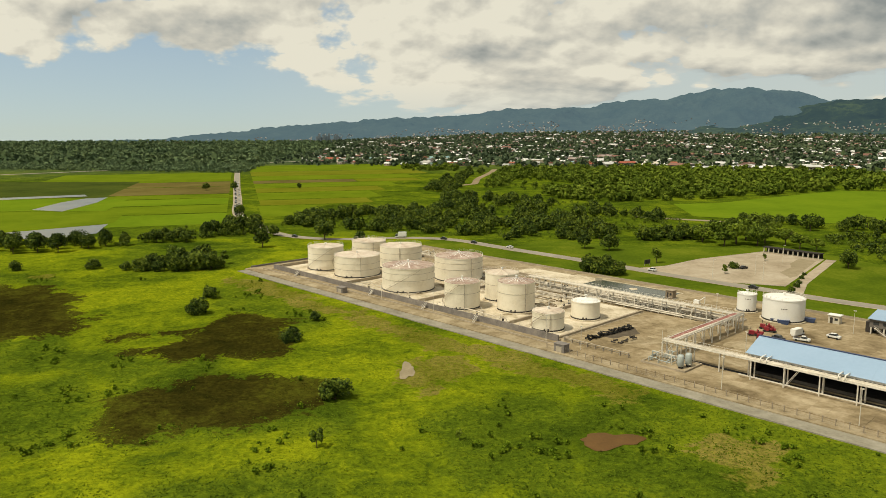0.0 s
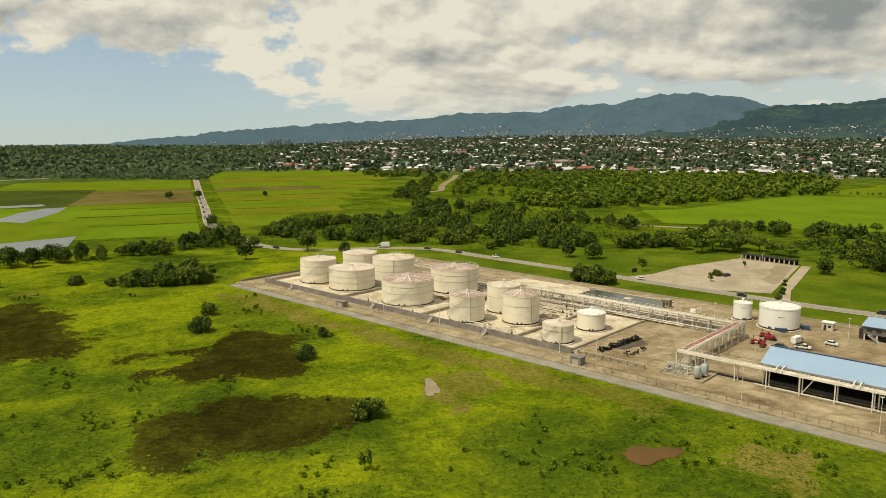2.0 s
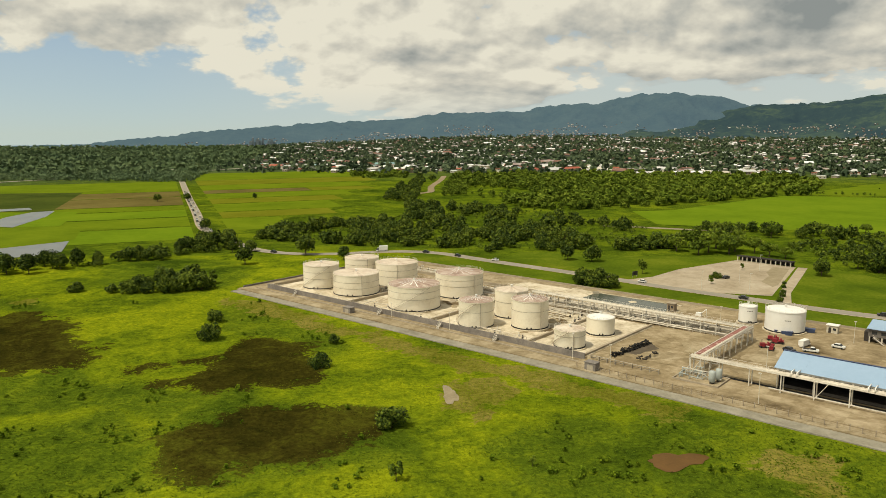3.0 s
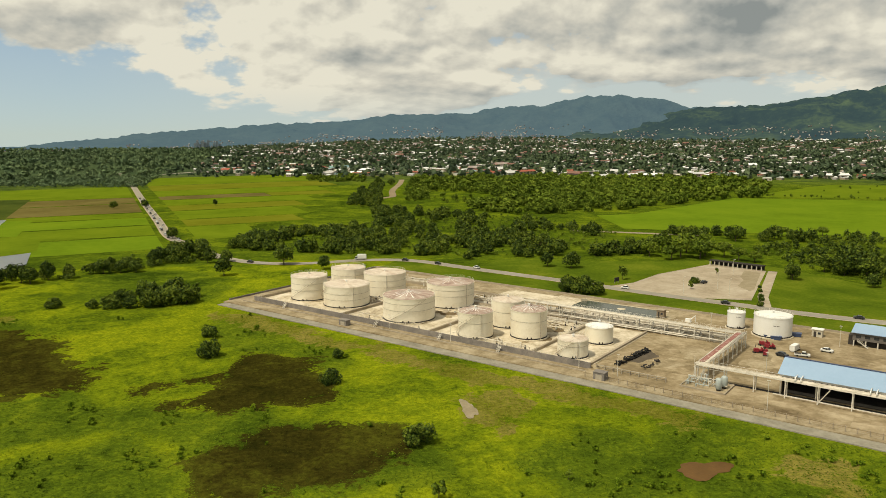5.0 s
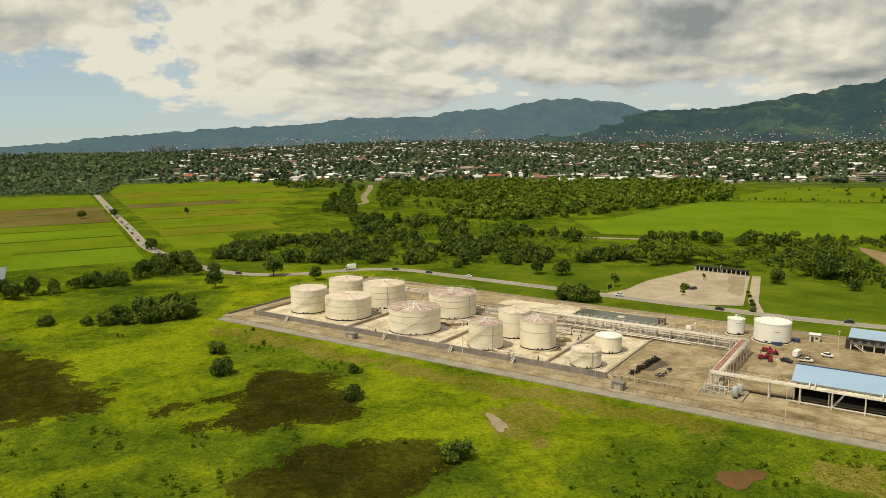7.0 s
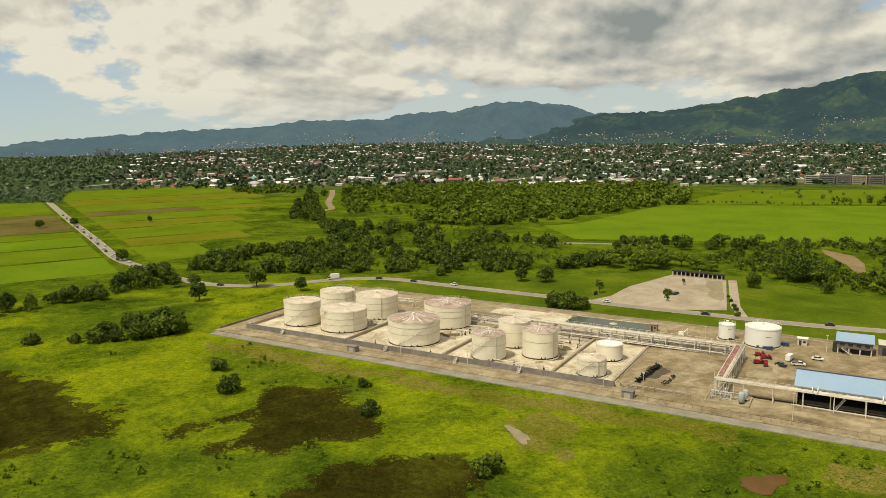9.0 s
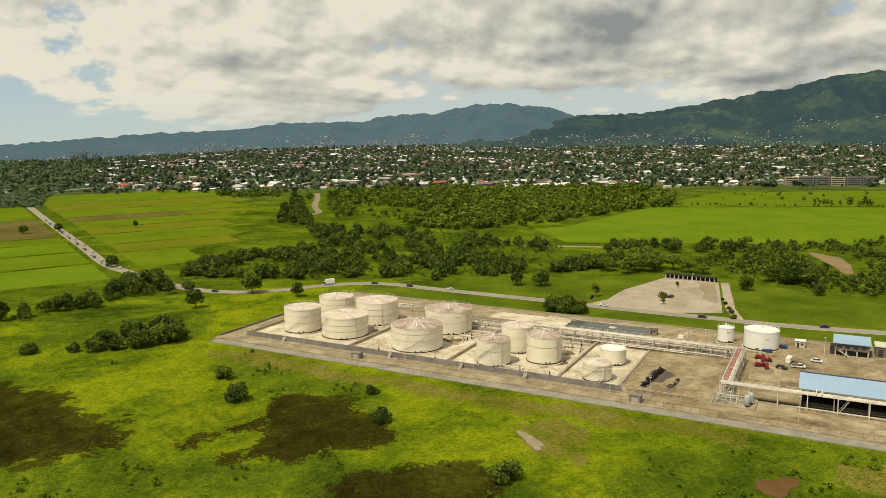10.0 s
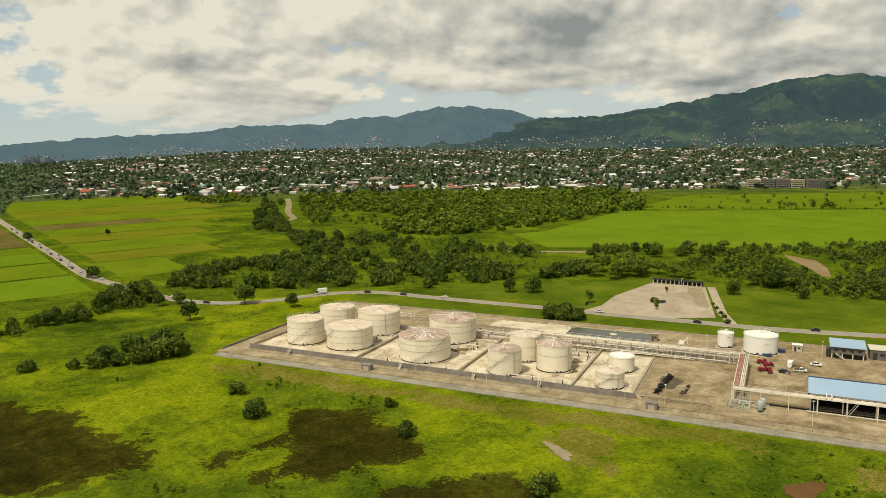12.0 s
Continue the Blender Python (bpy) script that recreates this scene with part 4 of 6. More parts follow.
# ---- metering skid ----
def skid():
    t = thing("metering_skid", S(225.3, 18.3, PAD - 0.02), "pipework skid with two grey-green vessels on a kerbed slab", "pipe skid")
    part("slab", Shape().box(0, 0, 0, 14, 10, 0.25), CONCRETE, t)
    for x, y, sx, sy in ((0, -5, 14.4, 0.4), (0, 5, 14.4, 0.4), (-7, 0, 0.4, 9.6), (7, 0, 0.4, 9.6)):
        part("kerb", Shape().box(x, y, 0, sx, sy, 0.55), DIKE, t)
    for x, y in ((4.4, -2.6), (5.2, 0.6)):
        v = part("vessel", Shape().lathe(x, y, [(0.75, 0.8), (0.98, 1.05), (0.98, 3.9), (0.75, 4.25), (0.1, 4.4)], 20), GREYGREEN, t, "grey-green upright vessel", True)
        part("skirt", Shape().lathe(x, y, [(0.7, 0.25), (0.7, 1.1)], 16), DARK, v)
    rng = random.Random(8)
    for i in range(26):
        x, y, z = rng.uniform(-6, 3), rng.uniform(-4, 4), rng.uniform(0.6, 3.2)
        if i % 2:
            part("pipe", Shape().tube((x, y, z), (x + rng.uniform(1.5, 4), y, z), 0.14, n=8).tube((x, y, z), (x, y, 0.2), 0.14, n=8), GREYGREEN if i % 3 else PIPE, t)
        else:
            part("pipe", Shape().tube((x, y, z), (x, min(4.5, y + rng.uniform(1.5, 4)), z), 0.14, n=8).tube((x, y, z), (x, y, 0.2), 0.14, n=8), GREYGREEN if i % 3 else PIPE, t)
    for i in range(4):
        part("frame_post", Shape().box(-5.5 + i * 3.2, 3.9, 0.2, 0.18, 0.18, 4.4), STEEL, t)
        part("frame_post", Shape().box(-5.5 + i * 3.2, -1.5, 0.2, 0.18, 0.18, 3.0), STEEL, t)
    part("frame_beam", Shape().box(-0.7, 3.9, 4.5, 10, 0.2, 0.2), STEEL, t)
    part("frame_beam", Shape().box(-0.7, -1.5, 3.1, 10, 0.2, 0.2), STEEL, t)
    part("mast", Shape().tube((-5.5, 3.9, 0.2), (-5.5, 3.9, 8.5), 0.08, 0.05), STEEL, t)


skid()


# ---- small things of the yard ----
def stack(name, u, v, n, du, dv, rad, length, material, label, seed, rows=2):
    rng = random.Random(seed)
    t = thing(name, S(u, v, PAD - 0.03), label, "pipe stack")
    for i in range(n):
        for k in range(rows):
            x, y = du * i / n + rng.uniform(-0.3, 0.3) + k * rad * 1.9, dv * i / n + rng.uniform(-0.3, 0.3)
            z = rad + rng.choice((0, 0, 1, 2, 3)) * rad * 1.6
            g = rng.uniform(-1.6, 1.6)
            c, s_ = math.cos(g) * length / 2, math.sin(g) * length / 2
            sh = Shape().tube((x - c, y - s_, z), (x + c, y + s_, z), rad, n=10).tube((x - c, y - s_, z), (x - c * 0.86, y - s_ * 0.86, z), rad * 1.35, n=10).tube((x + c * 0.86, y + s_ * 0.86, z), (x + c, y + s_, z), rad * 1.35, n=10)
            part("pipe_spool", sh, material, t)


stain = pool("oil_stain", (0, 0), 4.6, 8.5, 9, surface("oil_stained", [(0.075, 0.062, 0.048), (0.14, 0.115, 0.085)], 0.25, 1.0, 0.9), "dark oil stain on the yard", "stain")
stain.matrix_basis = S(196.5, 37, PAD - 0.03, -6)
stack("pipe_stack", 192.8, 21.5, 30, 2.4, 22.5, 0.22, 1.6, RUBBER, "long heap of black flanged pipe spools", 3, 3)
stack("pipe_stack", 202.4, 22.5, 9, 1.8, 11.5, 0.24, 1.5, DARK, "small heap of rusty pipe spools", 4, 1)


SOIL = surface("dark_soil", [(0.10, 0.070, 0.040), (0.20, 0.15, 0.09)], 0.3, 1.2, 0.95)
for i, (u, v, ru, rv, turn) in enumerate(((134, 49, 6.5, 3.5, 10), (152, 50, 6.0, 4.0, 40), (146, 58, 9.0, 2.6, 0), (156, 36, 3.0, 5.0, 15), (131, 30, 3.0, 2.0, 0), (100, 47, 6.0, 4.0, 20), (73, 50, 5.0, 3.0, 60), (206, 33, 9, 5, 30), (212, 52, 7, 10, 0), (190.5, 17, 4.5, 2.0, 10), (240, 33, 10, 3.0, 0), (232, 55, 6, 9, 0))):
    stain = pool("soil_stain", (0, 0), ru, rv, 20 + i, SOIL if i < 7 else DIRT, "ragged patch of dark soil on the pale concrete", "stain")
    stain.matrix_basis = S(u, v, PAD - 0.035 + 0.003 * (i % 3), turn)


def block_box(u, v, su, sv, h, material, label, name="pump_box"):
    t = thing(name, S(u, v, 0.3), label, "box", "concrete boxes by the track")
    part("body", Shape().box(0, 0, 0, su, sv, h), material, t)
    part("lid", Shape().box(0, 0, h, su + 0.3, sv + 0.3, 0.18), BUND, t)
    part("face_panel", Shape().box(0, -sv / 2 - 0.04, 0.3, su * 0.55, 0.08, h * 0.65), BAND, t)


block_box(75.3, 5.6, 4.4, 2.6, 2.6, BUND, "dark grey concrete box beside the track")
block_box(194.2, 5.4, 4.0, 2.8, 2.8, BUND, "dark brown concrete box beside the track")


def stile(u):
    t = thing("bund_stile", S(u, 12.6, PAD - 0.4), "pale steel steps over the bund wall", "steps", "steps over the bund wall")
    for i in range(6):
        part("tread", Shape().box(0, -2.0 + i * 0.32, i * 0.34 + 0.1, 1.0, 0.34, 0.07), STEEL, t)
    for x in (-0.5, 0.5):
        part("stringer", Shape().bar((x, -2.1, 0.0), (x, -0.1, 2.1), 0.12), STEEL, t)
        part("handrail", Shape().bar((x, -2.1, 1.0), (x, -0.1, 3.1), 0.07).bar((x, -2.1, 0), (x, -2.1, 1.0), 0.07).bar((x, -0.1, 2.1), (x, -0.1, 3.1), 0.07), STEEL, t)


for u in (30, 88, 122, 150):
    stile(u)


t = thing("bund_railing", S(8, 13.2, 2.8), "thin pale posts and wire along the bund wall", "railing")
for i in range(60):
    part("post", Shape().box(i * 3.0, 0, 0, 0.09, 0.09, 0.9), STEEL, t)
for z in (0.45, 0.88):
    part("wire", Shape().bar((0, 0, z), (177, 0, z), 0.03), STEEL, t)


def fence():
    t = thing("mesh_fence", S(189, 4.6, 0.3), "low weathered wire fence on posts along the track", "fence")
    n = 46
    post = Shape().box(0, 0, 0, 0.19, 0.19, 2.1).mesh("post", STAIR)
    for i in range(n):
        ob = part("post", post, STAIR, t)
        ob.location = (i * 3.0, 0.12 * math.sin(i * 1.7), 0)
    for z in (0.4, 0.9, 1.4, 1.85):
        part("wire", Shape().bar((0, 0, z), ((n - 1) * 3.0, 0, z), 0.025), BAND, t)


fence()


def mast(u, v, h, label="slim pale steel lighting mast"):
    t = thing("light_mast", S(u, v, PAD - 0.05), label, "light mast", "lighting masts")
    part("pole", Shape().tube((0, 0, 0), (0, 0, h), 0.11, 0.06), STEEL, t)
    part("lamp_head", Shape().box(0, 0, h, 0.9, 0.25, 0.25), STEEL, t)


for u, v, h in ((183.5, 11, 8.5), (198, 10.5, 7.5), (246, 8, 9), (280, 8, 9), (128, 11, 7), (96, 11, 6), (238, 40, 8), (205, 88, 7), (252, 92, 8)):
    mast(u, v, h)

# settling pond with sloped concrete sides
def pond():
    t = thing("settling_pond", S(158, 99.5, 0.57), "grey-green settling pond with sloped concrete apron", "pond", kind="structure")
    part("water", Shape().box(0, 0, 0, 42, 17, 0.1), WATER, t, "still grey-green water")
    part("apron", Shape().add([(-33, -9, 0.62), (-20, -9, 0.11), (-20, 9, 0.11), (-33, 9, 0.62), (-33, -9, -0.2), (-33, 9, -0.2), (-20, -9, -0.2), (-20, 9, -0.2)], [(0, 1, 2, 3), (0, 4, 6, 1), (3, 2, 7, 5), (0, 3, 5, 4)]), PALECON, t, "sloped pale concrete apron")
    part("headwall", Shape().box(-19.4, 6.5, 0, 3.2, 0.5, 1.3, 0.8), PALECON, t, "slanting pale concrete headwall")
    part("kerb", Shape().box(0, 8.8, 0, 44, 0.6, 0.3), PALECON, t, "pale concrete kerb along the water")
    part("aerator", Shape().lathe(2, 2, [(1.9, 0.1), (1.7, 0.2), (1.0, 0.22), (0.1, 0.24)], 16), PALECON, t, "pale float ring on the water")


pond()
tagged(part("apron_floor", Shape().box(0, 0, 0, 30, 16, 0.12), PALECON), "pale concrete apron beside the pond", "apron", kind="structure").matrix_basis = S(112, 99, PAD - 0.15)


def hut(u, v, su, sv, h, wall, roof, label, name="pump_hut", opening=True, lift=0.0):
    t = thing(name, S(u, v, PAD - 0.03), label, "hut")
    part("wall", Shape().box(0, 0, lift, su, sv, h), wall, t)
    part("roof", Shape().box(0, 0, h + lift, su + 0.6, sv + 0.6, 0.22), roof, t)
    if opening:
        part("door", Shape().box(-su * 0.2, -sv / 2 - 0.03, lift, su * 0.25, 0.06, h * 0.75), DARK, t)
        part("window", Shape().box(su * 0.22, -sv / 2 - 0.03, h * 0.4 + lift, su * 0.28, 0.06, h * 0.3), GLASS, t)
    return t


hut(180.6, 97, 3.2, 3.0, 3.2, surface("hut_brown", [(0.22, 0.17, 0.12), (0.32, 0.26, 0.19)], 0.4, 2.0, 0.9), DIKE, "small brown pump hut beside the pond")
hut(242.4, 103, 3.8, 2.8, 2.9, WALLPALE, TANK_WHITE, "small white cabin in the yard", "cabin")
hut(274.0, 104.5, 6.6, 8.5, 4.4, WALLGREY, WALLPALE, "grey office block with pale flat roof", "office_block")
t = thing("pump_unit", S(193.3, 95, PAD - 0.03), "white pump unit with a hooped pipe", "pump")
part("body", Shape().box(0, 0, 0.4, 2.2, 1.4, 1.1), TANK_WHITE, t)
part("frame", Shape().box(0, 0, 0, 2.6, 1.8, 0.4), STEEL, t)
part("pipe", Shape().tube((1.2, 0, 1.5), (2.6, 1.4, 3.0), 0.14).tube((2.6, 1.4, 3.0), (2.6, 1.4, 0), 0.12), TANK_WHITE, t)


def blue_block():
    t = thing("site_office", S(262, 100.6, PAD - 0.03), "raised grey site office with blue metal roof and stairs", "office")
    part("wall", Shape().box(0, 0, 2.4, 13.0, 8.5, 2.9), WALLGREY, t)
    for x in (-6, -2, 2, 6):
        for y in (-4, 4):
            part("column", Shape().box(x, y, 0, 0.4, 0.4, 2.4), STEEL, t)
    # solid near-black block paints the shade beneath the raised office
    part("undercroft", Shape().box(1.5, 0.5, 0, 9.0, 7.0, 2.38), SHADE, t, "dark block for the shade of the open undercroft")
    part("roof", Shape().add([(-7, -5, 5.3), (7, -5, 5.3), (7, 5, 6.7), (-7, 5, 6.7), (-7, -5, 5.5), (7, -5, 5.5), (7, 5, 6.9), (-7, 5, 6.9)], [(3, 2, 1, 0), (4, 5, 6, 7), (0, 1, 5, 4), (1, 2, 6, 5), (2, 3, 7, 6), (3, 0, 4, 7)]), BLUE, t, "pale blue sheet roof")
    for x in (-4.5, -1.5, 1.5, 4.5):
        part("window", Shape().box(x, -4.28, 3.4, 1.7, 0.08, 1.1), GLASS, t)
    st = Shape()
    for i in range(9):
        st.box(-4.5 + i * 0.42, -5.2, 2.3 - i * 0.27, 0.42, 1.3, 0.08)
    part("stair", st.bar((-4.7, -5.9, 3.4), (-0.9, -5.9, 1.0), 0.08), STEEL, t, "steel entrance stair")
    part("porch", Shape().box(-6.8, -1.0, 0.2, 2.4, 4.0, 3.6), DARK, t, "dark side porch")


blue_block()


# ---- vehicles ----
def car(m, paint, label, kind_="car", group=""):
    t = thing(kind_, m, label, "car" if kind_ == "car" else kind_.split("_")[-1], group)
    L = {"car": 4.4, "pickup_truck": 5.2, "box_truck": 7.5}[kind_]
    body = bmesh.new()
    bmesh.ops.create_cube(body, size=1.0)
    bmesh.ops.scale(body, vec=(L, 1.8, 0.75), verts=body.verts)
    bmesh.ops.translate(body, vec=(0, 0, 0.75), verts=body.verts)
    bmesh.ops.bevel(body, geom=body.edges[:], offset=0.16, segments=2, affect="EDGES")
    me = bpy.data.meshes.new("body")
    body.to_mesh(me)
    body.free()
    me.materials.append(paint)
    part("body", me, paint, t)
    if kind_ == "car":
        prof = [(-1.5, 1.1), (-1.05, 1.62), (0.55, 1.66), (1.25, 1.1)]
    elif kind_ == "pickup_truck":
        prof = [(-0.3, 1.1), (-0.05, 1.75), (1.1, 1.75), (1.7, 1.1)]
    else:
        prof = [(2.0, 1.1), (2.0, 2.2), (3.2, 2.2), (3.7, 1.1)]
    for nm, w, mat_, gr in (("cabin", 0.78, GLASS, 0.0), ("roof_panel", 0.74, paint, 0.02)):
        zs = [(x, z) for x, z in prof]
        if nm == "roof_panel":
            (x1, z1), (x2, z2) = prof[1], prof[2]
            part(nm, Shape().box((x1 + x2) / 2, 0, z1 + 0.01, x2 - x1, 1.45, 0.06), mat_, t)
        else:
            part(nm, Shape().add([(x, -w, z) for x, z in zs] + [(x, w, z) for x, z in zs], [(0, 1, 2, 3), (7, 6, 5, 4), (0, 4, 5, 1), (1, 5, 6, 2), (2, 6, 7, 3)]), mat_, t)
    if kind_ == "box_truck":
        part("cargo_box", Shape().box(-1.0, 0, 1.1, 5.6, 2.3, 2.5), TANK_WHITE, t, "white cargo box")
    if kind_ == "pickup_truck":
        part("load_bed", Shape().box(-1.4, 0, 1.0, 2.0, 1.5, 0.16), DARK, t)
    for x in (-L * 0.31, L * 0.31):
        for y in (-0.82, 0.82):
            part("wheel", Shape().tube((x, y - 0.1, 0.33), (x, y + 0.1, 0.33), 0.33, n=14), RUBBER, t)
    return t


car(S(237.3, 66.3, PAD, -20), CARDARK, "black saloon car parked in the yard")
car(S(243.2, 70.5, PAD, 10), CARWHITE, "white pickup truck parked in the yard", "pickup_truck")
car(S(249.4, 81.5, PAD, -5), CARWHITE, "white saloon car parked in the yard")
car(S(239.6, 76.5, PAD, 80), CARWHITE, "small white box truck parked in the yard", "box_truck").scale = (0.8, 0.8, 0.72)


def on_road(d, side, paint, label, kind_="car"):
    """A vehicle d metres along the road from its near end."""
    pts = [Vector(p) for p in ROAD_LINE]
    run = 0.0
    for a, b in zip(pts, pts[1:]):
        seg = (b - a).length
        if run + seg >= d:
            w = (b - a).normalized()
            p = a + w * (d - run) + Vector((-w.y, w.x)) * 1.8 * side
            g = math.degrees(math.atan2(w.y, w.x)) + (180 if side > 0 else 0)
            return car(pose(p.x, p.y, 0.205, 0, 0, g), paint, label, kind_, "vehicles on the road")
        run += seg


for d, side, paint, label, kind_ in (
        (262, 1, CARWHITE, "white car driving on the asphalt road", "car"), (306, -1, CARDARK, "dark car driving on the asphalt road", "car"), (362, 1, CARDARK, "dark car driving on the asphalt road", "car"),
        (415, -1, CARWHITE, "white car driving on the asphalt road", "car"), (440, 1, CARDARK, "dark car driving on the asphalt road", "car"), (512, -1, CARWHITE, "white car driving on the asphalt road", "car"),
        (540, 1, CARDARK, "dark car driving on the asphalt road", "car"), (566, 1, CARDARK, "dark car driving on the asphalt road", "car"), (596, -1, CARWHITE, "white box truck driving on the asphalt road", "box_truck"),
        (668, 1, CARDARK, "dark car driving on the asphalt road", "car"), (700, -1, CARWHITE, "white car driving on the asphalt road", "car"), (760, 1, CARWHITE, "white car driving on the asphalt road", "car")):
    on_road(d, side, paint, label, kind_)
for i in range(26):
    d = 800 + i * 16.5 + (i * 7) % 5
    on_road(d, 1 if i % 3 else -1, CARWHITE if i % 3 != 1 else CARDARK, "white car in a queue on the straight road" if i % 3 != 1 else "dark car in a queue on the straight road")


def fire_pump(u, v, turn, label):
    t = thing("pump_trailer", S(u, v, PAD - 0.02, turn), label, "pump", "red pump units")
    part("chassis", Shape().box(0, 0, 0.3, 4.4, 1.5, 0.2), DARK, t)
    part("housing", Shape().box(-1.0, 0, 0.5, 1.7, 1.3, 1.2), RED, t, "faded red housing")
    part("tank", Shape().tube((0.0, 0, 1.0), (1.9, 0, 1.0), 0.5, n=12), RED, t)
    part("drum", Shape().tube((1.0, -0.8, 1.7), (1.0, 0.8, 1.7), 0.35, n=12), RED, t)
    for x in (-1.5, 1.5):
        part("wheel", Shape().tube((x, -0.85, 0.36), (x, 0.85, 0.36), 0.36, n=12), RUBBER, t)
    part("stack_pipe", Shape().tube((-1.2, 0.4, 2.1), (-1.2, 0.4, 3.0), 0.12), DARK, t)


fire_pump(228.6, 77, 20, "faded red pump unit beside the pipe rack")
fire_pump(231.2, 74, 15, "faded red pump unit beside the pipe rack")
fire_pump(229.4, 66, 30, "faded red pump unit on a slab")
fire_pump(232.0, 64.5, 100, "faded red pump unit on a slab")
for u, v in ((227.6, 88.5), (235.6, 97.5), (230.2, 88.0)):
    t = thing("waste_skip", S(u, v, PAD - 0.02, 12), "dark blue waste skip beside the white tank", "skip", "blue skips")
    part("tub", Shape().add([(-1.7, -0.9, 0.1), (1.7, -0.9, 0.1), (1.7, 0.9, 0.1), (-1.7, 0.9, 0.1), (-2, -1.1, 1.5), (2, -1.1, 1.5), (2, 1.1, 1.5), (-2, 1.1, 1.5)], [(3, 2, 1, 0), (0, 1, 5, 4), (1, 2, 6, 5), (2, 3, 7, 6), (3, 0, 4, 7), (4, 5, 6, 7)]), BINBLUE, t)
    part("rim", Shape().box(0, 0, 1.46, 4.1, 2.3, 0.1), BINBLUE, t)

for x, y in ((126, 343), (150, 352), (178, 384), (146, 334)):
    t = thing("light_mast", pose(x, y, 0.1), "slim grey lamp post on the gravel lot", "lamp post", "lamp posts of the lot")
    part("pole", Shape().tube((0, 0, 0), (0, 0, 9.0), 0.1, 0.06), STEEL, t)
    part("lamp_head", Shape().box(0.5, 0, 8.9, 1.2, 0.25, 0.15), STEEL, t)
car(pose(150, 366, 0.1, 0, 0, 25), CARDARK, "dark car parked beneath a small tree on the lot")
t = thing("sign_board", pose(104, 376, 0.0, 0, 0, 30), "dark square sign board beside the lot entrance", "sign")
part("board", Shape().box(0, 0, 1.0, 4.0, 0.2, 2.2), DARK, t)
for x in (-1.7, 1.7):
    part("post", Shape().box(x, 0.2, 0, 0.2, 0.2, 2.8), BAND, t)

# long open-fronted sheds beside the lot
t = thing("market_shed", pose(193.5, 406.5, 0.1, 0, 0, -52.5), "long low open-fronted shed at the lot's edge", "shed")
part("roof", Shape().box(0, 0, 2.6, 33, 5, 0.3), SHADE, t, "dark grey flat roof")
part("rear_wall", Shape().box(0, 2.2, 0, 32, 0.25, 2.6), SHADE, t)
for i in range(12):
    part("partition", Shape().box(-15.5 + i * 2.82, -1.9, 0, 0.5, 0.5, 2.6), WALLPALE, t)


# ---- trees ----
def leaf_cloud(seed, rx, rz, base, lobes, count, size, ruffle=0.45):
    """Corners of leaf clumps spread over a lumpy crown, as an array (n, 4, 3)."""
    rng = np.random.RandomState(seed)
    c = []
    for i in range(lobes):
        g, q = rng.uniform(0, 6.283), math.sqrt(rng.uniform(0, 1))
        z = rng.uniform(0.12, 0.88)
        wide = math.sqrt(max(0.05, 1 - (2 * z - 0.85) ** 2 * 0.9))
        c.append((rx * 0.66 * q * wide * math.cos(g), rx * 0.66 * q * wide * math.sin(g), base + rz * z, rng.uniform(0.26, 0.46) * min(rx, rz)))
    c = np.array(c)
    k = rng.randint(0, lobes, count)
    d = rng.normal(size=(count, 3))
    d[:, 2] = d[:, 2] * 0.8 + 0.25
    d /= np.linalg.norm(d, axis=1)[:, None]
    p = c[k, :3] + d * (c[k, 3] * rng.uniform(0.75, 1.08, count))[:, None]
    p[:, 2] = np.maximum(p[:, 2], base * 0.6 + 0.15)
    n = d + rng.normal(scale=ruffle, size=(count, 3))
    n /= np.linalg.norm(n, axis=1)[:, None]
    a = np.cross(n, rng.normal(size=(count, 3)))
    a /= np.linalg.norm(a, axis=1)[:, None]
    b = np.cross(n, a)
    s = (size * rng.uniform(0.55, 1.25, count))[:, None]
    t = s * rng.uniform(0.45, 0.9, count)[:, None]
    return np.stack([p - a * s, p - b * t, p + a * s, p + b * t], 1)


def quads_mesh(name, quads, material):
    n = len(quads)
    me = bpy.data.meshes.new(name)
    me.vertices.add(n * 4)
    me.vertices.foreach_set("co", np.ascontiguousarray(quads, dtype=np.float32).ravel())
    me.loops.add(n * 4)
    me.loops.foreach_set("vertex_index", np.arange(n * 4))
    me.polygons.add(n)
    me.polygons.foreach_set("loop_start", np.arange(0, n * 4, 4))
    me.update(calc_edges=True)
    me.materials.append(material)
    return me


def trunk_shape(h, r, rx, seed):
    rng = random.Random(seed)
    s = Shape().tube((0, 0, -0.4), (0.1 * h * rng.uniform(-1, 1) * 0.5, 0, h), r, r * 0.55, n=8)
    for i in range(5):
        g = i * 1.26 + rng.uniform(-0.4, 0.4)
        s.tube((0, 0, h * rng.uniform(0.55, 0.95)), (rx * 0.55 * math.cos(g), rx * 0.55 * math.sin(g), h + rng.uniform(0.5, 1.4) * rx * 0.5), r * 0.45, r * 0.14, n=6)
    return s


PROTOS = {}


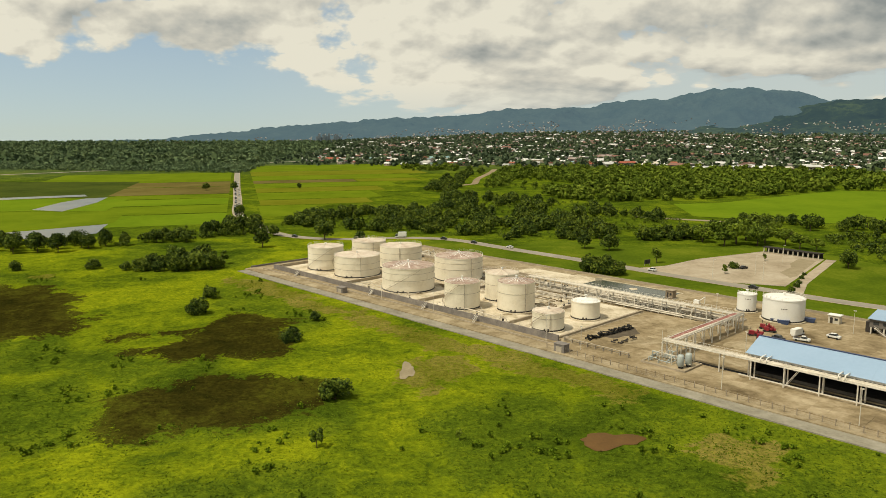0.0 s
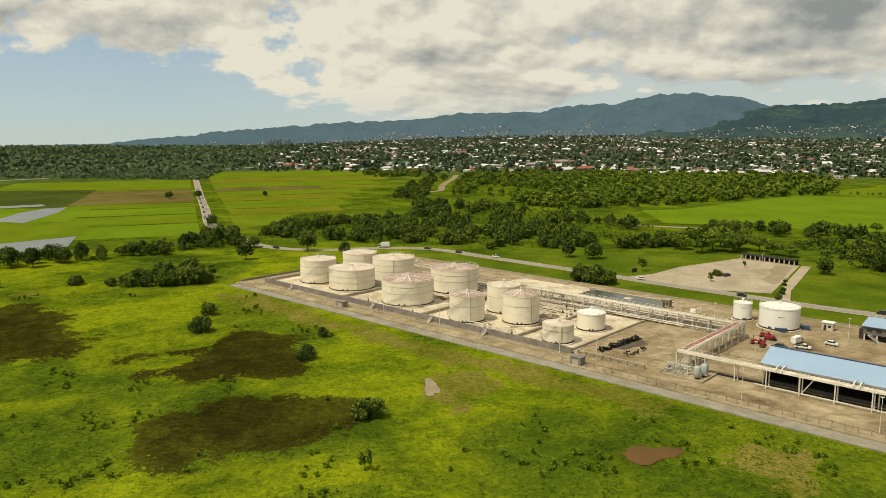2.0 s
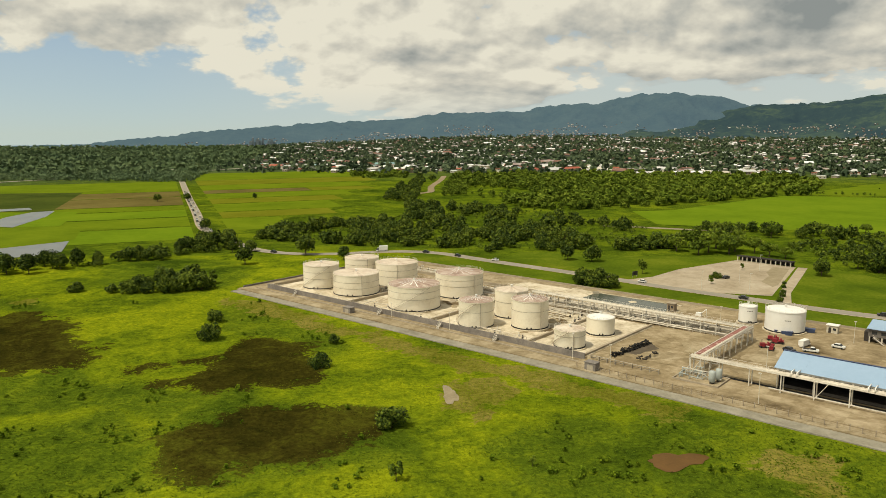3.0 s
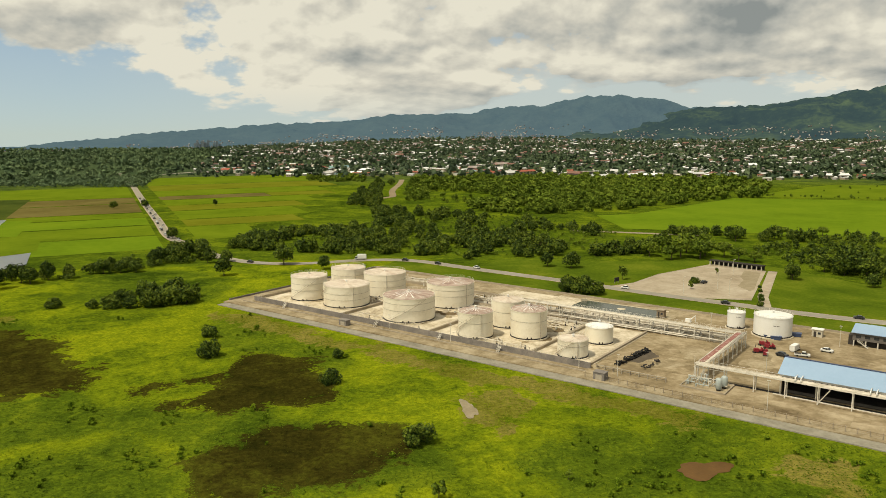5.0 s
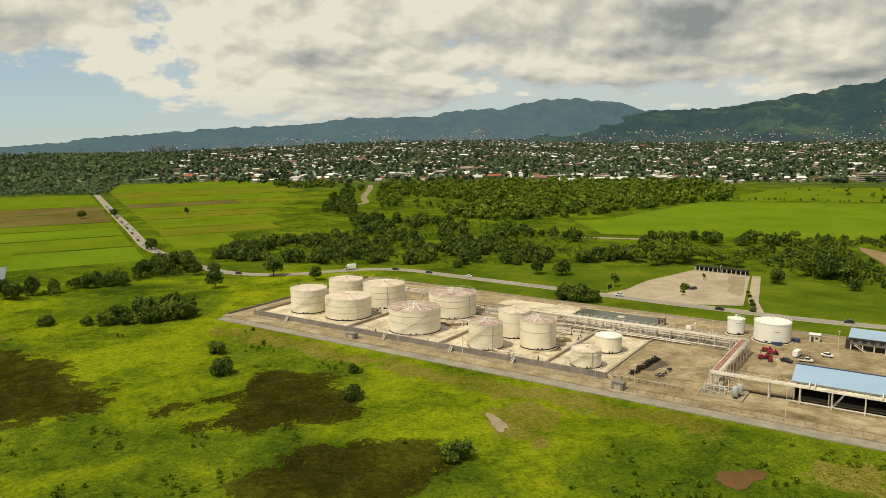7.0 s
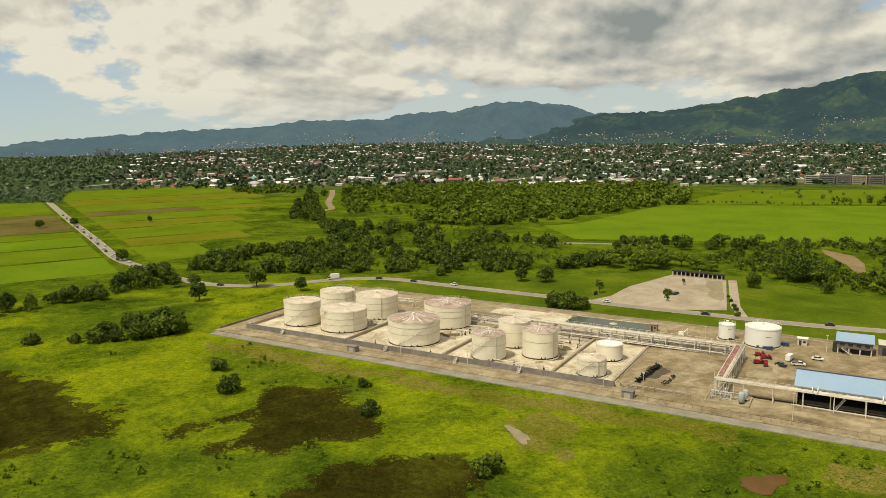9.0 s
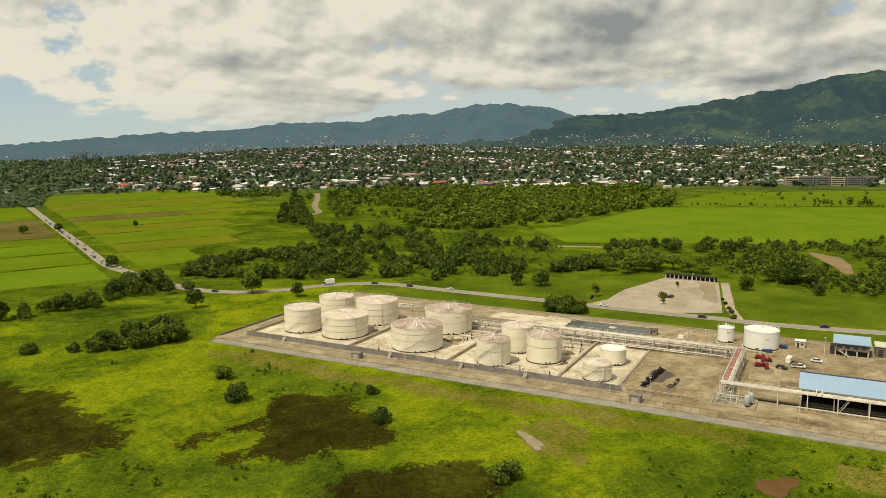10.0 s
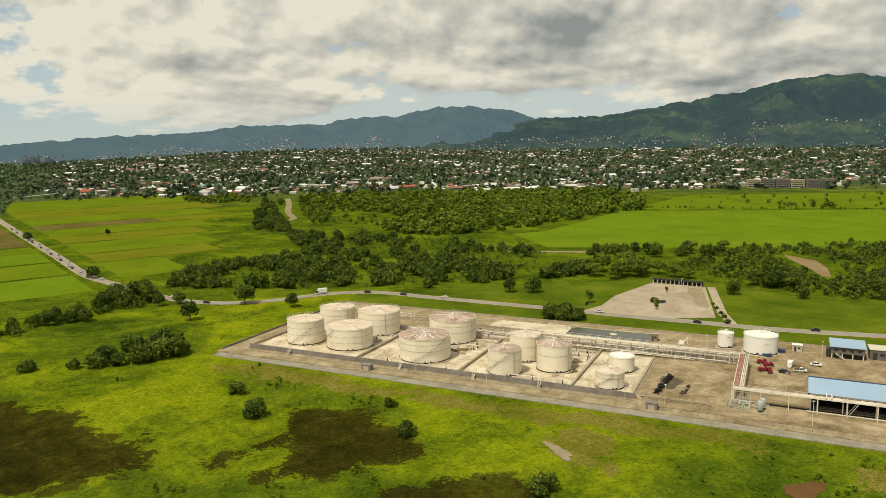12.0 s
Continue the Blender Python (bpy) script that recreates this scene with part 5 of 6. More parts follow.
def proto(kind_, seed):
    """Shared trunk and crown meshes of unit trees, by kind."""
    key = (kind_, seed)
    if key not in PROTOS:
        spec = {"bush": (3.6, 3.6, 0.3, 22, 2300, 0.30, 1.0, 0.16, LEAF), "tree": (4.6, 5.6, 2.2, 26, 1700, 0.46, 2.6, 0.26, LEAF),
                "wood": (5.6, 6.4, 0.8, 22, 900, 0.68, 2.2, 0.26, LEAF), "flat": (6.6, 4.0, 3.6, 26, 1500, 0.55, 3.6, 0.36, LEAFMID), "sapling": (1.5, 3.4, 1.2, 9, 420, 0.30, 1.6, 0.10, LEAFMID)}[kind_]
        rx, rz, base, lobes, count, size, th, tr, mat_ = spec
        PROTOS[key] = (trunk_shape(th, tr, rx, seed).mesh("trunk", BARK), quads_mesh("crown", leaf_cloud(seed, rx, rz, base, lobes, count, size), mat_))
    return PROTOS[key]


def tree(x, y, kind_, scale, label, category="tree", group="", seed=0):
    tm, cm = proto(kind_, seed % 4)
    t = thing("bush" if kind_ == "bush" else "tree", pose(x, y, 0.0, 0, 0, (seed * 77) % 360), label, category, group)
    t.scale = (scale, scale, scale * (0.9 + 0.2 * ((seed * 13) % 7) / 7))
    part("trunk", tm, BARK, t)
    part("crown", cm, LEAF, t)
    return t


for i, (x, y, kind_, s) in enumerate([
        (-30.5, 187, "bush", 1.38), (-53, 239, "bush", 1.10), (-50, 268, "bush", 0.72), (-97.5, 278, "bush", 1.40), (-101, 305, "bush", 1.15), (-30, 156, "sapling", 1.26), (2, 160, "sapling", 0.69),
        (-183, 372, "bush", 1.30), (-220, 367, "bush", 1.04), (-119, 385, "sapling", 1.84), (-146, 365, "bush", 1.25), (-137, 367, "bush", 2.0), (-155, 366, "bush", 1.5), (-128, 371, "bush", 2.35), (-164, 368, "bush", 1.05), (-119, 373, "bush", 1.45), (-150, 378, "bush", 1.2), (-134, 380, "bush", 1.75),
        (-112, 440, "tree", 1.32), (-79, 470, "tree", 1.52), (-54, 450, "tree", 1.06), (-116, 488, "tree", 1.06),
        (-210, 446, "tree", 1.19), (-222, 440, "tree", 1.19), (-228, 424, "tree", 1.32), (-240, 424, "tree", 1.45), (-252, 420, "tree", 1.32), (-262, 438, "tree", 1.32), (-270, 428, "tree", 1.19), (-234, 436, "tree", 1.06), (-200, 450, "tree", 0.92), (-284, 440, "tree", 1.45), (-296, 452, "tree", 1.32),
        (-276, 446, "tree", 1.3), (-246, 432, "tree", 1.3), (-216, 436, "tree", 1.2), (-290, 430, "tree", 1.3), (-306, 446, "tree", 1.3), (-230, 448, "tree", 1.1), (-258, 428, "tree", 1.2),
        (-152, 373, "tree", 0.95), (-128, 377, "tree", 1.55), (-121, 369, "tree", 1.15), (-140, 373, "tree", 1.3),
        (-172, 466, "tree", 1.0), (-146, 494, "tree", 1.3), (-136, 508, "tree", 1.3),
        (-184, 460, "tree", 1.06), (-175, 462, "tree", 0.92), (-166, 462, "tree", 0.99), (-182, 470, "tree", 0.92), (-170, 474, "sapling", 1.84), (-160, 485, "tree", 1.19), (-150, 500, "tree", 1.32), (-142, 508, "tree", 1.52), (-133, 500, "tree", 1.32), (-152, 514, "tree", 1.45), (-136, 518, "tree", 1.32), (-128, 486, "tree", 0.92), (-190, 462, "tree", 0.79), (-158, 496, "tree", 1.19),
        (-172, 606, "tree", 1.19), (-250, 866, "tree", 1.19), (-282, 862, "tree", 1.19), (-176, 880, "tree", 0.79),
        (76, 356, "bush", 2.13), (71, 360, "bush", 1.79), (82, 352, "bush", 1.68), (111, 384, "sapling", 1.95), (95, 425, "tree", 1.32), (82, 432, "tree", 1.19), (149, 312, "bush", 0.56), (156, 322, "bush", 0.48), (161, 330, "bush", 0.42), (167, 340, "bush", 0.42), (173, 350, "bush", 0.35),
        (136, 354, "sapling", 1.15), (146, 368, "bush", 0.90), (170, 388, "sapling", 0.92), (203, 366, "tree", 1.06), (206, 372, "tree", 0.79),
        (188, 440, "flat", 1.49), (178, 447, "flat", 1.61), (197, 450, "flat", 1.49), (168, 440, "flat", 1.26), (206, 442, "flat", 1.15), (190, 462, "flat", 1.61), (175, 468, "flat", 1.49), (208, 428, "flat", 1.03), (160, 455, "flat", 1.26), (214, 420, "flat", 0.92),
        (240, 372, "tree", 1.58), (247, 380, "tree", 1.72), (254, 372, "tree", 1.58), (246, 362, "tree", 1.45), (262, 384, "tree", 1.32), (236, 384, "tree", 1.32), (232, 340, "tree", 0.92), (268, 336, "tree", 1.19), (282, 330, "tree", 1.19), (262, 344, "tree", 1.06), (300, 346, "tree", 1.32), (312, 352, "tree", 1.32),
        (300, 520, "flat", 1.03), (334, 518, "flat", 0.92), (228, 505, "flat", 0.92), (252, 505, "flat", 1.03), (236, 540, "flat", 0.92), (275, 500, "tree", 1.19), (290, 492, "tree", 1.19)]):
    what = {"bush": "dense dark green rounded bush in the grass", "tree": "dark green leafy tree with a broad crown", "sapling": "small slender young tree with thin crown", "flat": "spreading dark tree with a flat wide crown"}[kind_]
    tree(x, y, kind_, s, what, "bush" if kind_ == "bush" else "tree", "scattered trees and bushes", i)


def scatter(outline, n, seed, gap=4.0):
    """n places inside an outline, not too near one another."""
    rng = np.random.RandomState(seed)
    xs, ys = [p[0] for p in outline], [p[1] for p in outline]
    out = []
    for k in range(60):
        q = np.stack([rng.uniform(min(xs), max(xs), n), rng.uniform(min(ys), max(ys), n)], -1)
        q = q[signed(q[:, 0], q[:, 1], outline) > 0]
        for p in q:
            if len(out) < n and (not out or np.min(np.hypot(*(np.array(out[-160:]) - p).T)) > gap):
                out.append(p)
        if len(out) >= n:
            break
    return np.array(out)


WOOD_NEAR = [
    ([(-126, 546), (-108, 585), (-78, 613), (-70, 600), (-92, 566), (-98, 540), (-67, 519), (-36, 512), (-34, 503), (-67, 511), (-98, 532)], 30),
    ([(-78, 613), (-45, 630), (-27, 632), (-12, 569), (-30, 505), (-50, 530), (-40, 570), (-60, 596)], 34),
    ([(-14, 569), (13, 571), (43, 549), (22, 480), (-14, 490), (-25, 512)], 24),
    ([(48, 564), (83, 569), (111, 541), (114, 491), (93, 458), (64, 458), (36, 468)], 46),
    ([(0, 1000), (27, 1037), (18, 841), (30, 769), (27, 649), (6, 562), (-18, 571), (-4, 698), (-6, 804), (-24, 858)], 66),
    ([(37, 762), (68, 732), (102, 671), (87, 618), (76, 640), (50, 660), (26, 694)], 20),
    ([(21, 649), (67, 628), (102, 594), (84, 547), (25, 566), (8, 588)], 13),
    ([(122, 648), (157, 624), (177, 577), (162, 549), (150, 580), (128, 600), (101, 577)], 15),
    ([(122, 465), (130, 480), (174, 486), (168, 467), (140, 457)], 20),
    ([(220, 556), (272, 532), (313, 493), (300, 479), (257, 512), (207, 535)], 15),
    ([(-12, 1003), (30, 1040), (60, 1180), (40, 1240), (10, 1080)], 14),
]
k = 0
for outline, n in WOOD_NEAR:
    for p in scatter(outline, n, 40 + k, 7.0):
        k += 1
        tree(float(p[0]), float(p[1]), "wood", 0.75 + 0.55 * ((k * 37) % 100) / 100, "dark green tree of the woodland belt", "tree", "trees of the woodland belt", k)


def woodland(name, places, size, seed, quads, leaf, material, label, kinds=5):
    """Many trees joined into one mesh, each a scaled crown on a short trunk of leaves."""
    rng = np.random.RandomState(seed)
    lift = rise([p[0] for p in places], [p[1] for p in places])
    base = [leaf_cloud(seed + i, 5.0, 6.6, 0.8, 14, quads, leaf, 0.2) for i in range(kinds)]
    out = []
    for i, p in enumerate(places):
        g, s = rng.uniform(0, 6.283), size * rng.uniform(0.45, 1.45)
        c, sn = math.cos(g) * s, math.sin(g) * s
        q = base[i % kinds]
        out.append(np.stack([q[..., 0] * c - q[..., 1] * sn + p[0], q[..., 0] * sn + q[..., 1] * c + p[1], q[..., 2] * s * rng.uniform(0.8, 1.1) + (p[2] if len(p) > 2 else lift[i])], -1))
    ob = new(name, quads_mesh(name, np.concatenate(out), material))
    return tagged(ob, label, "woods", kind="stuff")


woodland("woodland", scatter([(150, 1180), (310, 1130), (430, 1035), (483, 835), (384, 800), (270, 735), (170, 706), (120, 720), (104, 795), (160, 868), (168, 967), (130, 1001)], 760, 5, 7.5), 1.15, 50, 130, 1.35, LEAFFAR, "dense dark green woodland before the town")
woodland("woodland", scatter([(483, 840), (430, 1035), (310, 1130), (340, 1260), (480, 1200), (640, 1120), (560, 930)], 330, 18, 8.0), 1.2, 52, 120, 1.5, LEAFFAR, "dense dark green woodland before the town")
woodland("woodland", scatter([(60, 1030), (130, 1001), (150, 1180), (310, 1130), (340, 1290), (110, 1300)], 190, 15, 8.0), 1.0, 55, 130, 1.3, LEAFFAR, "open woodland with green clearings")
woodland("woodland", scatter([(45, 830), (140, 800), (150, 930), (60, 980)], 22, 25, 9.0), 0.8, 57, 150, 1.2, LEAFFAR, "few loose trees in a green clearing")
woodland("woodland", scatter([(48, 880), (70, 880), (88, 1000), (120, 1230), (104, 1250), (62, 1060)], 40, 6, 7.0), 0.9, 60, 150, 1.2, LEAFFAR, "dark trees along the muddy river's bank")
woodland("woodland", scatter([(-80, 1400), (23, 1345), (20, 1245), (-50, 1250), (-78, 1309)], 90, 17, 6.0), 0.9, 66, 120, 1.4, LEAFFAR, "dark hedge of trees behind the rice fields")
woodland("woodland", scatter([(30, 470), (120, 470), (180, 560), (150, 690), (40, 740), (0, 690), (-30, 636), (-120, 590), (-124, 536)], 560, 7, 4.0), 0.34, 70, 90, 1.0, LEAFMID, "low green scrub and young trees")
bare = [(362, 480), (330, 456), (306, 412), (288, 376), (312, 376), (340, 404), (362, 436)]
rise_scrub = scatter([(232, 385), (238, 470), (304, 486), (352, 512), (520, 470), (440, 380), (330, 300), (270, 316), (246, 340)], 1700, 8, 2.6)
rise_scrub = rise_scrub[(signed(rise_scrub[:, 0], rise_scrub[:, 1], bare) < 0) & (ripple(rise_scrub[:, 0], rise_scrub[:, 1], 60, 9) > -0.55)]
woodland("woodland", rise_scrub[::2], 0.52, 80, 64, 1.2, LEAF, "dark scrub on the low rise")
woodland("woodland", rise_scrub[1::2], 0.36, 82, 50, 1.2, LEAFMID, "paler low scrub on the rise")
woodland("hedge", [(484 + 520 * i / 95 + 3 * math.sin(i * 2.3), 864 - 356 * i / 95 + 3 * math.sin(i * 1.7)) for i in range(96) if i % 7], 0.42, 83, 70, 1.3, LEAFFAR, "low dark hedge between two green fields")
woodland("hedge", scatter([(668, 770), (690, 800), (740, 752), (722, 728)], 16, 84, 6.0), 0.9, 84, 120, 1.3, LEAFFAR, "clump of dark trees beside the field")
woodland("hedge", scatter([(540, 880), (700, 975), (1010, 880), (1190, 700), (1020, 575), (760, 720)], 46, 85, 14.0), 0.6, 85, 90, 1.3, LEAFFAR, "loose small trees on the far field")
woodland("hedge", scatter([(-196, 450), (-150, 480), (-122, 498), (-130, 520), (-160, 496), (-198, 466)], 46, 86, 3.0), 0.55, 86, 130, 0.9, LEAF, "dense shrubs along the road's tree row")
woodland("hedge", scatter([(-310, 440), (-250, 440), (-196, 442), (-200, 456), (-260, 452), (-312, 458)], 50, 87, 3.0), 0.5, 87, 130, 0.9, LEAF, "dense shrubs beside the flooded field")
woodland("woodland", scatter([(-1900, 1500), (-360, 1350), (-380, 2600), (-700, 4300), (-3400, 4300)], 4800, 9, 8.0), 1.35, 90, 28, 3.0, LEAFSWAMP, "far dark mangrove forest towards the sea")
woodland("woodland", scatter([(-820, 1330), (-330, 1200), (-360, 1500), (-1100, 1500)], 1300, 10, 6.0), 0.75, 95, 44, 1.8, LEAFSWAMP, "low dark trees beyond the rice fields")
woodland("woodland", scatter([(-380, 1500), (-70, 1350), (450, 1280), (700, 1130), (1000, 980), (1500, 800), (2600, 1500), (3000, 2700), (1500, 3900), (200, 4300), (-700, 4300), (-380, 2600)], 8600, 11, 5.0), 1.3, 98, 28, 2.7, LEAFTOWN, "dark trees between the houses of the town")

# ---- town ----
TOWN = [(-330, 1620), (-70, 1420), (300, 1420), (480, 1200), (720, 1110), (980, 1120), (1500, 900), (2700, 1600), (3100, 2800), (1700, 3950), (300, 4250), (-600, 4250), (-420, 2600)]


def house(x, y, sx, sy, h, turn, gable, wall, roof, label):
    t = thing("house", pose(x, y, float(rise(x, y)) - 0.15, 0, 0, turn), label, "house", "houses of the town")
    part("wall", Shape().box(0, 0, 0, sx, sy, h), wall, t)
    if gable:
        part("roof", Shape().add([(-sx * .54, -sy * .56, h), (sx * .54, -sy * .56, h), (sx * .54, sy * .56, h), (-sx * .54, sy * .56, h), (-sx * .54, 0, h + sy * .24), (sx * .54, 0, h + sy * .24)], [(0, 1, 5, 4), (2, 3, 4, 5), (0, 4, 3), (1, 2, 5), (3, 2, 1, 0)]), roof, t)
    else:
        part("roof", Shape().box(0, 0, h, sx * 1.03, sy * 1.03, 0.5), roof, t)
    n = max(2, int(sx / 7))
    for i in range(n):
        part("window", Shape().box(-sx / 2 + sx * (i + 0.5) / n, -sy / 2 - 0.05, h * 0.4, sx / n * 0.4, 0.1, h * 0.3), GLASS, t)
    return t


ROOFS = [TANK_WHITE, surface("roof_red", [(0.26, 0.075, 0.05), (0.38, 0.13, 0.085)], 0.05, 0.6, 0.8), WALLPALE, surface("roof_silver", [(0.42, 0.42, 0.41), (0.56, 0.56, 0.54)], 0.05, 0.5, 0.6), surface("roof_teal", [(0.16, 0.28, 0.28), (0.24, 0.36, 0.35)], 0.05, 0.5, 0.7)]
rng = random.Random(21)
for i, p in enumerate(scatter([(-300, 1560), (-60, 1370), (300, 1360), (480, 1190), (720, 1090), (980, 1090), (1250, 940), (1300, 1150), (900, 1350), (400, 1600), (-320, 1800)], 220, 31, 17.0)):
    big = rng.random() < 0.12
    r = rng.random()
    roof = ROOFS[0 if r < 0.24 else 1 if r < 0.44 else 2 if r < 0.60 else 3 if r < 0.93 else 4]
    house(float(p[0]), float(p[1]), rng.uniform(22, 44) if big else rng.uniform(8, 14), rng.uniform(12, 20) if big else rng.uniform(7, 10), rng.uniform(4, 6.5) if big else rng.uniform(3.0, 5.0), rng.uniform(-50, 50), rng.random() < 0.65,
          WALLPALE if rng.random() < 0.4 else DIKE, roof, "large pale warehouse at the town's edge" if big else "small pale house with pitched roof among trees")


t = thing("apartment_block", pose(962, 1042, 0, 0, 0, -38), "long grey multi-storey apartment block at the town's edge", "apartment block")
for i in range(6):
    part("wing", Shape().box(-62 + i * 25, (i % 2) * 4, 0, 23, 16, 15 + (i % 3)), WALLGREY if i % 3 else DIKE, t)
    for s_ in range(4):
        part("window_row", Shape().box(-62 + i * 25, (i % 2) * 4 - 8.06, 2.0 + s_ * 3.4, 19, 0.12, 1.4), GLASS, t)
for i in range(9):
    h = (46, 60, 40, 66, 52, 70, 48, 62, 40)[i]
    t = thing("tower_block", pose(-718 + i * 13 + (i > 5) * 22, 4150 + (i % 3) * 12, 0, 0, 0, 12), "tall hazy office tower on the far shore", "tower", "towers of the far city")
    # the tower colour already holds the haze's blue-grey
    part("body", Shape().box(0, 0, 0, 13, 13, h * 0.62), surface("tower_haze", [(0.16, 0.20, 0.23), (0.22, 0.26, 0.29)], 0.01, 0.05, 0.8) if i == 0 else bpy.data.materials["tower_haze"], t)
    part("crown", Shape().box(0, 0, h * 0.62, 8, 8, h * 0.06), bpy.data.materials["tower_haze"], t)

# ---- hills ----
EYE_MID = (-60.0, 4.0, 84.0)


HILL_SPOTS = []


def hills(name, az, el, r_foot, r_crest, material, label, seed, az0, az1, step, rough, spots=0):
    """A forested range: a crest line of the given bearings and heights, with spurs and gullies running down to the plain."""
    bear = np.arange(az0, az1 + step, step)
    n_r = 56
    nb = len(bear)
    crest = np.tan(np.radians(np.interp(bear, az, el))) * r_crest + EYE_MID[2]
    pts = []
    for k in range(n_r):
        s = k / (n_r - 1)
        for b, c in zip(bear, crest):
            r = r_foot + (r_crest - r_foot) * s
            x, y = EYE_MID[0] + r * math.sin(radians(b)), EYE_MID[1] + r * math.cos(radians(b))
            big = noise.ridged_multi_fractal(Vector((x / 620, y / 620, seed)), 0.9, 2.1, 5, 1.0, 2.0) - 1.0
            fine = noise.fractal(Vector((x / 90, y / 90, seed)), 0.8, 2.1, 4)
            z = c * (s ** 1.15 + 0.55 * big * math.sin(math.pi * min(1.0, s * 0.98)) * (0.25 + 0.6 * s)) + rough * fine * (0.2 + s)
            z = min(z, c * (0.05 + 0.95 * s ** 0.6) + rough * fine * s) + float(rise(x, y)) * (1 - s) - 1.5 * (1 - s)
            pts.append((x, y, max(z, -2.0)))
    idx = np.arange(n_r * nb).reshape(n_r, nb)
    faces = np.stack([idx[:-1, :-1], idx[:-1, 1:], idx[1:, 1:], idx[1:, :-1]], -1).reshape(-1, 4)
    me = bpy.data.meshes.new(name)
    me.from_pydata(pts, [], faces.tolist())
    me.polygons.foreach_set("use_smooth", [True] * len(me.polygons))
    me.materials.append(material)
    tagged(new(name, me), label, "hills", kind="structure")
    rng = np.random.RandomState(seed)
    for i in range(spots):
        k, b = int(n_r * 0.34 * rng.uniform() ** 1.5), rng.randint(0, nb)
        x, y, z = pts[k * nb + b]
        if noise.noise(Vector((x / 210, y / 210, 3.0))) > -0.12 + 0.5 * k / n_r:
            HILL_SPOTS.append((x + rng.uniform(-7, 7), y + rng.uniform(-7, 7), z))


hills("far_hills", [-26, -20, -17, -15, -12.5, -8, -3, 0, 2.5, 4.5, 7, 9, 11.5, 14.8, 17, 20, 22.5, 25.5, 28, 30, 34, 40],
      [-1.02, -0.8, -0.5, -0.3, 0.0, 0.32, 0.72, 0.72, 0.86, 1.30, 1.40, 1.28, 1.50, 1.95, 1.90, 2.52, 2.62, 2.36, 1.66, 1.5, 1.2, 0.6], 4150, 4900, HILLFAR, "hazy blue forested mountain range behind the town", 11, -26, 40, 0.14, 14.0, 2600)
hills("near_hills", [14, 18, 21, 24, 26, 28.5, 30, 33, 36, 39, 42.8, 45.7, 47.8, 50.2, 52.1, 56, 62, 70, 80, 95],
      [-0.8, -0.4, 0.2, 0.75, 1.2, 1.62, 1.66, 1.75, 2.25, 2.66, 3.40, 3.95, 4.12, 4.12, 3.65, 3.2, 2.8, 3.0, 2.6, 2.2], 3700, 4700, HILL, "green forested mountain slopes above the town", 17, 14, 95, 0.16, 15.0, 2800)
def far_town():
    """The rest of the town: walls in one mesh, roofs in another."""
    rng = np.random.RandomState(5)
    walls, roofs = Shape(), Shape()
    flat = scatter(TOWN, 9500, 33, 6.0)
    flat = flat[ripple(flat[:, 0], flat[:, 1] * 2.0, 700, 6) + np.random.RandomState(3).uniform(-0.9, 0.9, len(flat)) > -0.15]
    places = [(*p, z) for p, z in zip(flat, rise(flat[:, 0], flat[:, 1]))] + HILL_SPOTS
    for i, p in enumerate(places):
        on_hill = i >= len(places) - len(HILL_SPOTS)
        big = rng.uniform() < 0.07 and not on_hill
        sx, sy = (rng.uniform(18, 36), rng.uniform(10, 18)) if big else (rng.uniform(6, 11), rng.uniform(5, 8))
        if on_hill:
            sx, sy = rng.uniform(3.5, 7), rng.uniform(3.5, 6)
        h, g = (rng.uniform(4, 6.5) if big else rng.uniform(2.5, 4.5)), rng.uniform(-0.9, 0.9)
        walls.box(p[0], p[1], p[2] - 2.0, sx, sy, h + 2.0, g)
        c, s = math.cos(g), math.sin(g)
        e = sy * rng.uniform(0.12, 0.3)
        pts = [(-sx * .53, -sy * .55, h), (sx * .53, -sy * .55, h), (sx * .53, sy * .55, h), (-sx * .53, sy * .55, h), (-sx * .5, 0, h + e), (sx * .5, 0, h + e)]
        roofs.add([(p[0] + a * c - b * s, p[1] + a * s + b * c, z + p[2]) for a, b, z in pts], [(0, 1, 5, 4), (2, 3, 4, 5), (0, 4, 3), (1, 2, 5)])
    t = thing("distant_town", Matrix(), "wide far town of pale and red-roofed houses", "town", kind="stuff")
    part("walls", walls, TOWN_WALL, t)
    part("roofs", roofs, TOWN_ROOF, t)


far_town()
sea = part("sea", Shape().sheet([(-6400, 4400), (-1500, 3900), (-700, 4400), (-300, 4950), (-300, 6400), (-6400, 6400)], 0.4), SEA)
tagged(sea, "pale hazy sea along the horizon", "sea", kind="structure")


